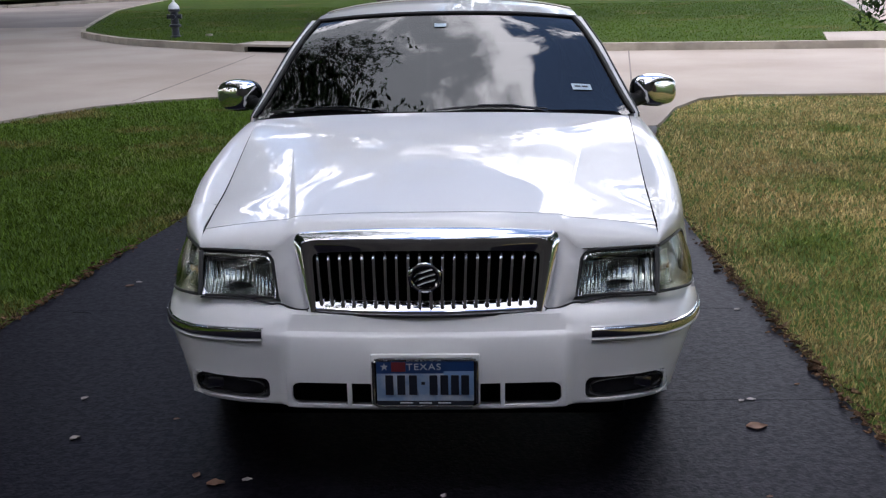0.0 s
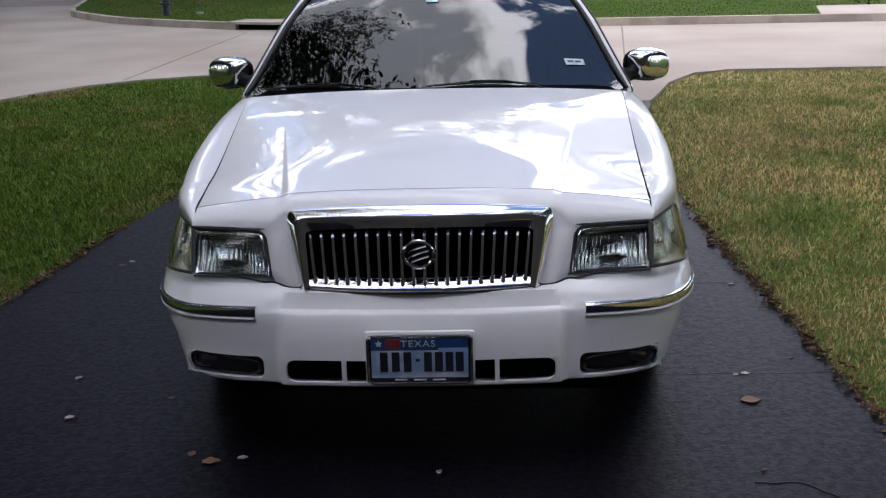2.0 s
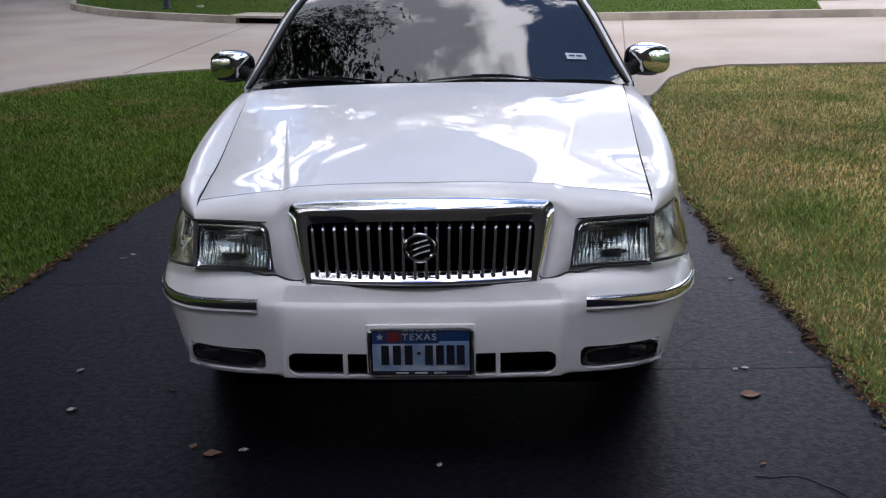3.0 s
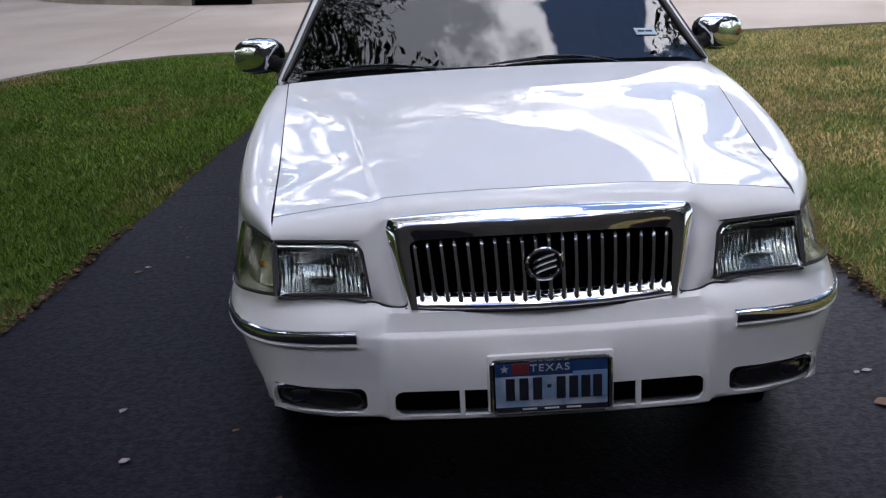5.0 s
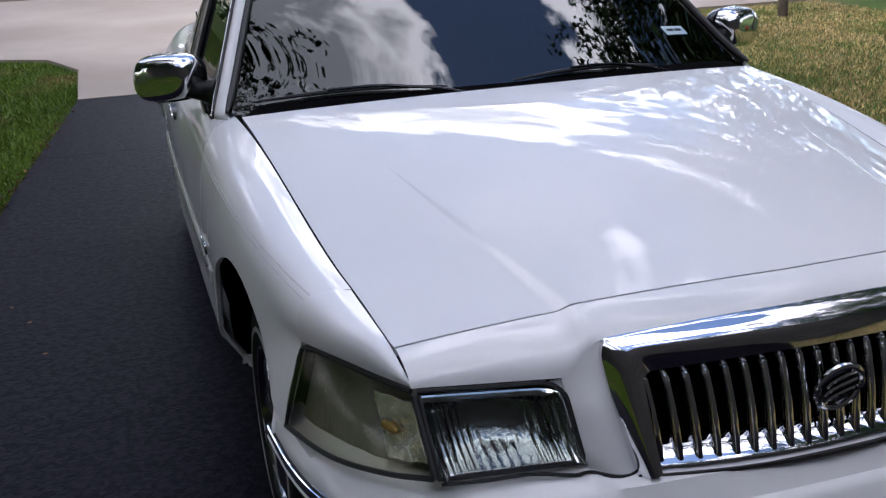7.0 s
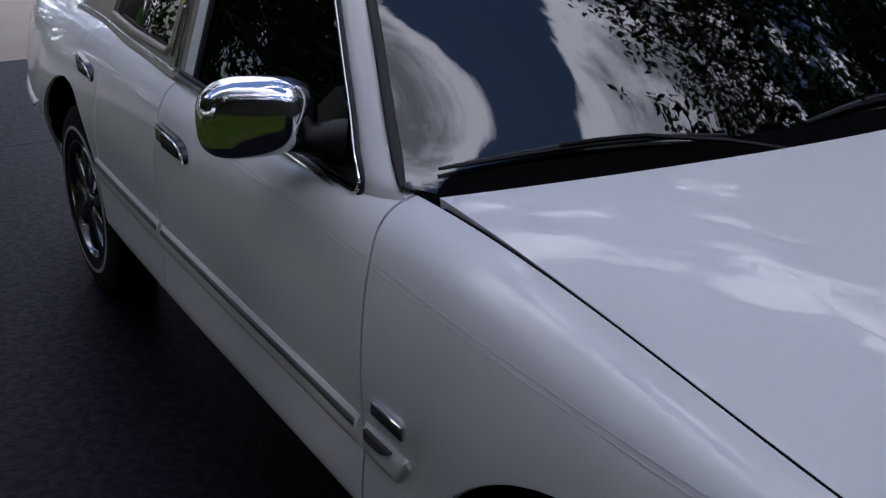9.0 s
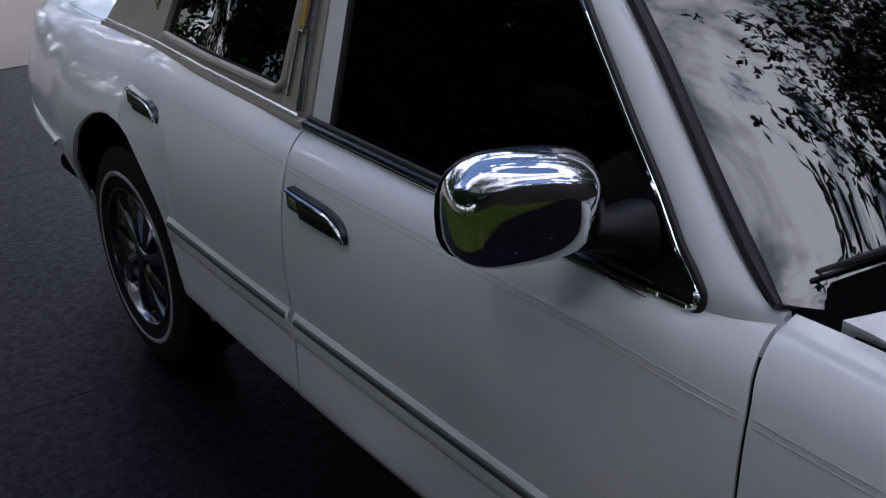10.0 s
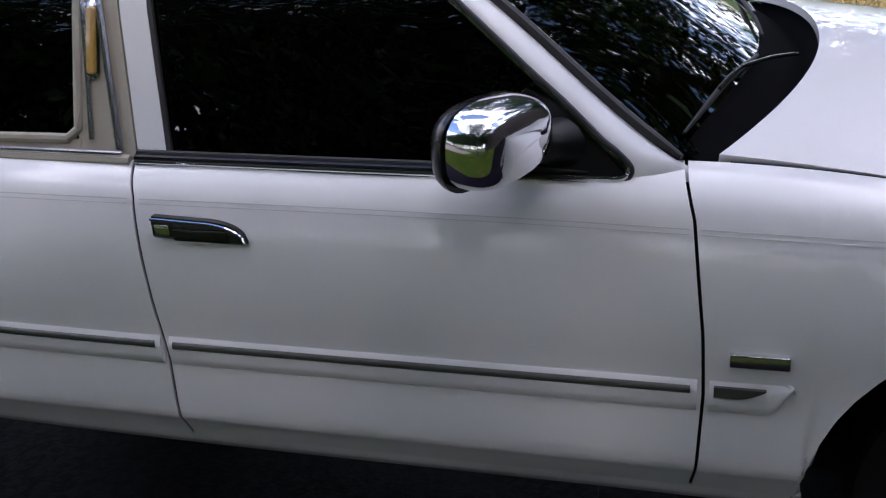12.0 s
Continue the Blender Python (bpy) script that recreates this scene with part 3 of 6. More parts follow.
sedan = thing("sedan", (0, 2.6, 0), "white four-door sedan with chrome grille and cream half-vinyl roof", "car")


def ys(a, b, n):
    return np.linspace(a, b, n)


def build_hood():
    rows = []
    for v in np.linspace(0, 1, 64):
        mid_s, half = fold_line(v)
        cols = np.concatenate([np.linspace(0, mid_s - half * 1.5, 34), np.linspace(mid_s - half, mid_s + half, 5), np.linspace(mid_s + half * 1.5, .9978, 30)])
        pts = [hood_point(s, v) for s in cols]
        rows.append([(-x, y, z) for x, y, z in pts[:0:-1]] + pts)
    part("hood", sheet(rows, 0.02, (0, 1, 0)), WHITE, sedan)


def arch_columns(y0, y1, centre, n):
    """Column places with the arch's ends on two of them."""
    a, b = centre - ARCH, centre + ARCH
    cols = []
    if y0 < a:
        cols += list(np.linspace(y0, a - 0.001, 8))
    th = np.linspace(0, math.pi, n)
    cols += [c for c in centre - ARCH * np.cos(th) if y0 < c < y1]
    if y1 > b:
        cols += list(np.linspace(b + 0.001, y1, 8))
    return sorted(set([y0] + [float(c) for c in cols] + [y1]))


def build_side(side):
    # fender
    cols = arch_columns(0.612, 1.69, WHEEL_F, 26)
    low0 = arch_low(WHEEL_F)

    def fender_low(y):
        return max(low0(y), 0.572) if y < 0.80 else low0(y)

    def fender_y(v, z):
        y = float(np.interp(v, np.linspace(0, 1, len(cols)), cols))
        return y + max(0, (y - 1.5) / 0.19) * (cut_front(z) - 0.0038 - 1.69)
    P = side_panel(fender_y, fender_low, len(cols), 34)
    fender = part("front_fender", flip(sheet(P, 0.012), side), WHITE, sedan)
    # nose of the fender over the corner lamp
    A = smooth_path([(.752, .272, .779), (.80, .36, .778), (.853, .48, .772), (.893, .612, .753)], 16)
    B = smooth_path([(.754, .275, .782), (.766, .37, .822), (.772, .48, .833), (.780, .612, .845)], 16)
    C = [(a + b) / 2 + np.array((.073, 0, .081)) * (i / 15) ** 0.9 for i, (a, b) in enumerate(zip(A, B))]
    rows = [[(1 - u) ** 2 * a + 2 * u * (1 - u) * c + u * u * b for u in np.linspace(0, 1, 14)] for a, b, c in zip(A, B, C)]
    part("fender_nose", flip(sheet(rows, 0.01, (.6, .8, .4)), side), WHITE, sedan)
    # lip round the wheel arch
    for centre in (WHEEL_F, WHEEL_R):
        pts = []
        for a in np.linspace(-0.05, math.pi + 0.05, 40):
            y, z = centre + (ARCH + 0.004) * math.cos(a), WHEEL_Z + (ARCH + 0.004) * math.sin(a)
            if centre == WHEEL_F and y < 0.76:
                continue
            pts.append((side_at(y, max(z, .34)) - 0.008, y, z))
        part("arch_lip", flip(tube(pts, 0.007, 8), side), WHITE, fender if centre == WHEEL_F else sedan)
        # inside of the wheel well, its shade painted in as near-black
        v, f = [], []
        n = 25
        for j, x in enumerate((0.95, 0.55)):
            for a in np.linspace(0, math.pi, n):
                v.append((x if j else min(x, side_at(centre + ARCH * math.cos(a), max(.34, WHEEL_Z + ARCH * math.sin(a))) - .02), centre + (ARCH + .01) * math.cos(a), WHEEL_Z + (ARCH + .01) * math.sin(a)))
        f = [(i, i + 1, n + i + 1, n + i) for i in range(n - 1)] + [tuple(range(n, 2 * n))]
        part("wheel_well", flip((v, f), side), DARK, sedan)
    # front door
    flat = lambda y: 0.33
    P = side_panel(lambda v, z: cut_front(z) + .0025 + v * (cut_mid(z) - cut_front(z) - .0058), flat, 60, 34, lambda y: float(np.interp(y, [1.752, 1.766, 1.791, 2.9], [1.1, 1.0, .968, .968])))
    door = part("front_door", flip(sheet(P, 0.012), side), WHITE, sedan)
    # near-black tubes sunk in the door gaps, added as the shade there
    for cut in (cut_front, cut_mid):
        pts = [(side_at(cut(z), z) - .0055, cut(z) - .0006, z) for z in np.linspace(.34, .955, 26)]
        part("door_gap_shade", flip(tube(pts, .0034, 6), side), DARK, door)
    # rear door and quarter panel
    low_r = arch_low(WHEEL_R)

    def rd_y(v, z):
        a = cut_mid(z) + .0033
        return a + v * (3.76 - a)
    P = side_panel(rd_y, low_r, 30, 34)
    rdoor = part("rear_door", flip(sheet(P, 0.012), side), WHITE, sedan)
    cols3 = arch_columns(3.763, 5.25, WHEEL_R, 30)
    P = side_panel(lambda v, z: float(np.interp(v, np.linspace(0, 1, len(cols3)), cols3)), lambda y: max(low_r(y), .36 if y > 4.2 else .33, .55 if y > 4.36 else 0), len(cols3), 34)
    part("quarter_panel", flip(sheet(P, 0.012), side), WHITE, sedan)
    # sill under the doors
    rows = [[(side_at(y, .34) - .006 + dx, y, z) for dx, z in ((0, .335), (-.012, .31), (-.05, .27), (-.12, .25))] for y in ys(1.49, 3.40, 12)]
    part("sill", flip(sheet(rows, 0.01), side), WHITE, sedan)

    # side mouldings: white base, grey insert
    def strip(name, y0, y1, z0, z1, proud, mat, parent, label=""):
        rows = []
        for y in ys(y0, y1, 14):
            prof = []
            for u in np.linspace(0, 1, 7):
                z = z0 + (z1 - z0) * u
                prof.append((side_at(y, z) + proud * min(1, 4 * min(u, 1 - u) + 0.15), y, z))
            rows.append(prof)
        return part(name, flip(sheet(rows, proud + 0.006), side), mat, parent, label)
    for y0, y1, par in ((1.694, 2.775, door), (2.795, 3.43, rdoor)):
        strip("moulding", y0, y1, .546, .612, .010, WHITE, par)
        strip("moulding_insert", y0 + .012, y1 - .010, .583, .604, .0135, GREY_STRIP, par, "grey insert strip in the white moulding")
    rows = []
    for k, y in enumerate(ys(1.672, 1.525, 16)):
        t = k / 15
        zl = .546 + .062 * max(0, (t - .72) / .28) ** 1.6
        rows.append([(side_at(y, z) + .010 * min(1, 4 * min(u, 1 - u) + .15), y, z) for u in np.linspace(0, 1, 7) for z in [zl + (.612 - zl) * u]])
    part("moulding", flip(sheet(rows, .014), side), WHITE, fender)
    rows = []
    for k, y in enumerate(ys(1.664, 1.572, 12)):
        zl = .583 + .019 * max(0, (k / 11 - .45) / .55) ** 1.8
        rows.append([(side_at(y, z) + .0135, y, z) for u in np.linspace(0, 1, 4) for z in [zl + (.604 - zl) * u]])
    part("moulding_insert", flip(sheet(rows, .008), side), GREY_STRIP, fender, "grey insert strip in the white moulding")
    # badge on the fender
    y0, y1 = 1.534, 1.639
    bx = side_at(1.58, .66)
    part("badge", flip(data_of(rbox((bx + .004, (y0 + y1) / 2, .661), (.010, y1 - y0, .028), .003)), side), STEEL, fender, "bright bar badge, lettering too small to read")
    part("badge_top", flip(data_of(rbox((bx + .006, (y0 + y1) / 2, .673), (.010, y1 - y0 - .003, .005), .002)), side), CHROME, fender)

    # pinstripes
    stripe_z = lambda y: float(curve_at([.62, .9, 1.4, 1.74, 2.74, 3.5, 4.4], np.array([.840, .866, .888, .897, .905, .893, .855]), y))
    for par, y0, y1 in ((fender, .63, 1.70), (door, 1.72, 2.81), (rdoor, 2.84, 3.72)):
        for off, w in ((0, .0017), (-.009, .0013)):
            rows = [[(side_at(y, z) + .0008, y, z) for z in (stripe_z(y) + off - w / 2, stripe_z(y) + off + w / 2)] for y in ys(y0, y1, 24)]
            part("pinstripe", flip(sheet(rows, .001), side), STRIPE, par)

    # door handles
    for par, y0 in ((door, 2.567), (rdoor, 3.490)):
        L = .205
        base, bar = [], []
        for k in range(25):
            u = k / 24
            y = y0 + L * u
            tip = math.sqrt(max(0.0, 1 - (1 - min(1, u / .42)) ** 2))
            low = .825 + .008 * u + .004 * (1 - tip)
            high = low + .006 + .041 * tip
            x = side_at(y, .85)
            base.append([(x + d, y, low + (high - low) * q) for d, q in ((-.004, 0), (.008, .0), (.014, .14), (.015, .8), (.011, 1), (-.004, 1))])
            bar.append((x + .017, y, high - .004))
        handle = part("door_handle", flip(ring_loft(base), side), GLOSS_BLACK, par, "dark pull handle with a chrome upper edge")
        part("grip", flip(data_of(rbox((side_at(y0 + .1, .85) + .0125, y0 + .098, .8455), (.010, .120, .029), .004)), side), GLOSS_BLACK, handle)
        part("chrome_bar", flip(tube(bar, .0032, 8), side), CHROME, handle, "chrome upper edge")
        part("lock_plate", flip(data_of(rbox((side_at(y0 + .18, .86) + .0125, y0 + .183, .852), (.012, .036, .030), .005)), side), STEEL, handle, "bright lock plate")

    # front side glass, with the black sill strips
    def pane(y0_of, y1_of, z0, z1, n=14, m=14, off=0.0):
        rows = []
        for j in range(n):
            z = z0 + (z1 - z0) * j / (n - 1)
            rows.append([(glass_x(y, z) + off, y, z) for y in np.linspace(y0_of(z), y1_of(z), m)])
        return rows
    b_front = lambda z: float(np.interp(z, [.965, 1.27, 1.40], [2.772, 2.833, 2.85]))
    b_rear = lambda z: float(np.interp(z, [.965, 1.27, 1.40], [2.838, 2.898, 2.915]))
    part("side_window", flip(sheet(pane(lambda z: pillar_front(z) + .02, b_front, .965, 1.375, off=-.012), .004), side), TINTED, door, "dark tinted front window")
    part("window_seal", flip(tube([(glass_x(b_front(z), z) - .004, b_front(z) - .004, z) for z in np.linspace(.975, 1.37, 14)], .008, 6), side), BLACK, door)
    for dz, r, mat, nm in ((.955, .010, BLACK, "sill_rubber"), (.968, .0085, GLOSS_BLACK, "sill_strip"), (.9615, .0042, CHROME, "sill_chrome"), (.977, .007, BLACK, "sill_wiper")):
        xo = {.955: .002, .968: .008, .9615: .012, .977: -.002}[dz]
        pts = [(glass_x(y, .975) + .010 + xo, y, dz + .004) for y in ys(1.905, 2.838, 24)]
        part(nm, flip(tube(pts, [r * min(1, .15 + .3 * k) for k in range(24)], 8), side), mat, door)
    # white door frame behind the glass
    rows = pane(b_front, b_rear, .968, 1.385, 14, 5, off=.002)
    part("door_frame", flip(sheet(rows, .02), side), WHITE, door)
    # front pillar, with a chrome line along the window
    rows = []
    foot = np.asarray(screen_edge(0.0))
    fall = (np.asarray(screen_edge(.04)) - foot) / .04
    for t in np.linspace(-.12, 1, 30):
        e = (np.asarray(screen_edge(t)) if t >= 0 else foot + fall * t + np.array((.25 * t, 0, 0))) + np.array((.006, .006, 0))
        z = e[2] - .018 * (1 - t) - .002
        if t > .04:
            w = np.array((glass_x(pillar_front(z), z) + .004, pillar_front(z), z))
        else:
            z = 1.0 + .35 * (t - .04)
            w = np.array((glass_x(pillar_front(z), z) + .003 + .12 * min(.0, t), pillar_front(z), z))
        c = (e + w) / 2 + np.array((.016, -.002, .012)) * np.clip(1 + t * 5, 0, 1)
        rows.append([(1 - u) ** 2 * e + 2 * u * (1 - u) * c + u * u * w for u in np.linspace(0, 1, 10)])
    part("front_pillar", flip(sheet(rows, .012, (0, 2.4, 1.0)), side), WHITE, sedan)
    edge = [(glass_x(pillar_front(z), z) + .006, pillar_front(z) + .003, z) for z in np.linspace(1.03, 1.385, 14)]
    corner = [(.903, 2.07, .9715), (.9045, 1.94, .970), (.906, 1.862, .970), (.906, 1.8425, .9725), (.904, 1.8345, .980), (.900, 1.837, .991), (.8925, 1.860, 1.012)]
    line = smooth_path(corner + edge, 90) + np.array((.0045, 0, 0))
    part("window_chrome", flip(tube([tuple(p) for p in line], .0050, 6), side), CHROME, door)
    rim = []
    for i, p in enumerate(line):
        d = line[min(89, i + 1)] - line[max(0, i - 1)]
        n = math.hypot(d[1], d[2])
        rim.append((p[0] - .0035, p[1] + .0075 * d[2] / n * -1, p[2] + .0075 * d[1] / n))
    part("window_gasket", flip(tube(rim, .0048, 8), side), BLACK, door)
    # black sail patch and the mirror
    tri = [(.9015, 1.838, .972), (.892, 2.12, .974), (.862, 2.12, 1.045), (.850, 2.03, 1.115), (.858, 1.955, 1.088)]
    bm = bmesh.new()
    fv = [bm.verts.new(p) for p in tri] + [bm.verts.new((p[0] - .02, p[1], p[2])) for p in tri]
    bm.faces.new(fv[:5])
    bm.faces.new(fv[:4:-1])
    for i in range(5):
        j = (i + 1) % 5
        bm.faces.new((fv[i], fv[j], fv[j + 5], fv[i + 5]))
    part("mirror_patch", flip(data_of(bm), side), PATCH, door)
    build_mirror(side, door)
    # seam of the screen, black
    part("screen_gasket", flip(tube([(np.asarray(screen_edge(t)) if t >= 0 else foot + fall * t) + np.array((.002, -.004, .004)) for t in np.linspace(-.012, 1, 22)], [.006, .009] + [.011] * 20, 8), side), BLACK, sedan)
    return door, rdoor, fender


def build_mirror(side, door):
    cx, cy, cz, hw, hh = 1.002, 2.062, 1.070, .110, .074
    turn = radians(30)

    def shell(front, back, scale, drop=0.0, n=28, m=12):
        rings = []
        for j in range(m):
            t = j / (m - 1) * math.pi / 2
            ring = []
            for i in range(n):
                a = 2 * math.pi * i / n
                ca, sa = math.cos(a), math.sin(a)
                e = 0.70
                px, pz = math.copysign(abs(ca) ** e, ca) * hw, math.copysign(abs(sa) ** e, sa) * hh
                pz *= 1 + .07 * px / hw
                k = math.cos(t) ** .30 * scale
                x, y, z = px * k, -front * math.sin(t) ** 1.1 + back, pz * k
                z -= .008 * (x / hw)
                ring.append((cx + x * math.cos(turn) - y * math.sin(turn), cy + x * math.sin(turn) + y * math.cos(turn), cz + z - drop))
            rings.append(ring)
        return ring_loft(rings)
    m = part("wing_mirror", flip(shell(-.050, .010, 1.045, .006), side), GLOSS_BLACK, door, "black mirror housing")
    part("chrome_cap", flip(shell(.080, .002, 1.0), side), CHROME, m, "polished chrome mirror cap")
    arm = [(.975, 2.02, 1.035), (.93, 2.00, 1.030), (.895, 1.985, 1.026), (.865, 1.97, 1.022)]
    part("arm", flip(tube(smooth_path(arm, 12), [.030 + .0022 * k + (.0008 * max(0, k - 6)) * k * .3 for k in range(12)], 16, flat=.75), side), PATCH, m)


def build_roof():
    def top(y, s):
        edge_z = float(np.interp(y, [2.30, 2.6, 3.0, 3.6, 3.9], [1.402, 1.412, 1.418, 1.40, 1.36]))
        mid_z = float(np.interp(y, [2.28, 2.6, 3.0, 3.6, 3.9], [1.437, 1.470, 1.480, 1.455, 1.41]))
        hw = float(np.interp(y, [2.28, 2.6, 3.0, 3.6, 3.9], [.648, .668, .675, .655, .63]))
        return hw * s, mid_z + (edge_z - mid_z) * abs(s) ** 2.6
    rows = []
    for y in np.linspace(0, 1, 12):
        row = []
        for s in np.linspace(-1, 1, 25):
            y0 = 2.288 + .075 * s * s
            yy = y0 + (2.86 - y0) * y
            x, z = top(yy, s)
            row.append((x, yy, z))
        rows.append(row)
    part("roof", sheet(rows, .02, (0, 2.6, 1)), WHITE, sedan)
    rows = []
    for y in np.linspace(2.864, 3.9, 14):
        row = []
        for s in np.linspace(-1, 1, 25):
            x, z = top(y, s)
            row.append((x, y, z + .004))
        rows.append(row)
    part("vinyl_top", sheet(rows, .02, (0, 3, 1)), VINYL, sedan, "grained cream vinyl roof cover")
    # rear window
    rows = [[(s * (.60 + .08 * t), 3.905 + .45 * t - .06 * s * s, 1.395 - .03 * s * s - .46 * t) for s in np.linspace(-1, 1, 15)] for t in np.linspace(0, 1, 8)]
    part("rear_window", sheet(rows, .005, (0, 3, 1)), TINTED, sedan, "dark rear window")
    # trunk lid
    rows = []
    for y in np.linspace(4.32, 5.24, 14):
        x1, z1 = section(y, 21)[-1]
        rows.append([(x1 * s * .995, y, z1 + .018 * (1 - abs(s) ** 2.2)) for s in np.linspace(-1, 1, 21)])
    part("trunk_lid", sheet(rows, .015, (0, 4.6, .5)), WHITE, sedan)
    s = section(5.25, 20)
    rows = [[(x * k, 5.25 + .05 * (1 - k ** 4), z) for k in np.linspace(-1, 1, 15)] for x, z in s]
    part("tail_panel", sheet(rows, .02, (0, 4.6, .6)), WHITE, sedan)
    # rail between glass and roof
    for side in (-1, 1):
        rows = []
        for y in np.linspace(2.36, 3.9, 16):
            x, z = top(y, 1)
            gx = glass_x(y, 1.372)
            rows.append([(gx + .004, y, 1.365), (gx + .002, y, 1.385), (x + .012, y, z - .012), (x - .004, y, z - .001)])
        k = 6
        part("roof_rail", flip(sheet(rows[:k], .012, (0, 2.6, 1.2)), side), WHITE, sedan)
        part("roof_rail", flip(sheet(rows[k - 1:], .012, (0, 2.6, 1.2)), side), VINYL, sedan)


def build_vinyl_side(side):
    """Cream vinyl round the rear side window, with trim mouldings and the amber lamp."""
    y0_of = lambda z: float(np.interp(z, [.965, 1.27, 1.40], [2.842, 2.902, 2.919]))
    wf = lambda z: float(np.interp(z, [.98, 1.27, 1.40], [2.985, 3.00, 3.01]))
    wr = lambda z: float(np.interp(z, [.96, 1.02, 1.27, 1.40], [3.80, 3.79, 3.70, 3.66]))
    end = lambda z: float(np.interp(z, [.93, 1.0, 1.2, 1.40], [4.34, 4.28, 4.08, 3.9]))
    low = lambda y: float(np.interp(y, [2.85, 3.4, 3.8, 4.34], [.966, .960, .945, .918]))
    sill = lambda y: float(np.interp(y, [2.98, 3.4, 3.8], [1.000, .990, .978]))

    def P(y_a, y_b, z_a, z_b, n=10, m=16, off=.004, wide=True):
        rows = []
        for j in range(n):
            row = []
            for i in range(m):
                u, v = i / (m - 1), j / (n - 1)
                yn = y_a(1.1) + (y_b(1.1) - y_a(1.1)) * u
                z = z_a(yn) + (z_b(yn) - z_a(yn)) * v
                y = y_a(z) + (y_b(z) - y_a(z)) * u
                row.append((glass_x(y, z) + off, y, z))
            rows.append(row)
        return rows
    quarter = part("vinyl_quarter", flip(sheet(P(y0_of, wf, low, lambda y: 1.385, 14, 6), .02), side), VINYL, sedan, "cream vinyl pillar cover")
    part("vinyl_panel", flip(sheet(P(wr, end, low, lambda y: 1.385 - .0 * y, 14, 8), .02), side), VINYL, quarter)
    part("vinyl_sill", flip(sheet(P(lambda z: 2.98, lambda z: 3.81, low, sill, 5, 20, off=.006), .02), side), VINYL, quarter)
    part("rear_side_window", flip(sheet(P(wf, wr, lambda y: .975, lambda y: 1.375, 10, 12, off=-.012), .004), side), TINTED, quarter, "dark tinted rear window")
    frame_pts = [(glass_x(wf(z), z) + .004, wf(z), z) for z in np.linspace(1.37, 1.02, 10)] + [(glass_x(y, sill(y)) + .006, y, sill(y) + .001) for y in np.linspace(3.01, 3.76, 16)]
    part("window_bead", flip(tube(frame_pts, .011, 8), side), VINYL, quarter)
    # bright mouldings along the pillar and the foot of the vinyl
    m1 = [(glass_x(y0_of(z), z) + .009, y0_of(z) + .040 - .014 * (1.37 - z), z) for z in np.linspace(1.38, .985, 16)]
    m2 = [(glass_x(wf(z), z) + .009, wf(z) - .010 - .065 * (1.37 - z), z) for z in np.linspace(1.38, 1.0, 14)]
    m3 = [(glass_x(y, low(y)) + .012, y, low(y) + .012) for y in np.linspace(2.87, 4.3, 30)]
    for pts, r in ((m1, .0085), (m2, .0065), (m3, .0062)):
        part("bright_moulding", flip(tube(pts, r, 8), side), STEEL, quarter, "dulled bright moulding")
    part("vinyl_hem", flip(tube([(glass_x(y, low(y)) + .010, y, low(y) - .002) for y in np.linspace(2.852, 4.33, 30)], .013, 8), side), VINYL, quarter)
    # amber lamp in its bright bezel
    lamp_y, z0, z1 = 2.952, 1.128, 1.264

    def capsule(w, d, a, b, proud):
        rings = []
        for dep, k in ((0, 1.0), (d * .6, .95), (d, .7)):
            ring = []
            for i in range(28):
                t = 2 * math.pi * i / 28
                yy, zz = w * math.cos(t), w * math.sin(t) * .9
                zc = (b - w) if math.sin(t) > 0 else (a + w)
                z = zc + zz * k
                y = lamp_y + (z - 1.12) * .045 + yy * k
                ring.append((glass_x(y, z) + proud + dep, y, z))
            rings.append(ring)
        return ring_loft(rings)
    lamp = part("pillar_lamp", flip(capsule(.020, .010, z0 - .012, z1 + .012, .004), side), CHROME, quarter, "bright capsule bezel of the pillar lamp")
    part("lamp_lens", flip(capsule(.0125, .008, z0, z1, .0125), side), AMBER, lamp, "amber lamp lens")
    # small oval ornament on the rear pillar
    ring = []
    for k, d in ((1, 0), (.9, .005), (.55, .008)):
        ring.append([(glass_x(3.885, 1.043) + .005 + d, 3.885 + .017 * k * math.cos(a), 1.043 + .034 * k * math.sin(a)) for a in np.linspace(0, 2 * math.pi, 24, endpoint=False)])
    orn = part("ornament", flip(ring_loft(ring), side), CHROME, quarter, "small oval chrome ornament")


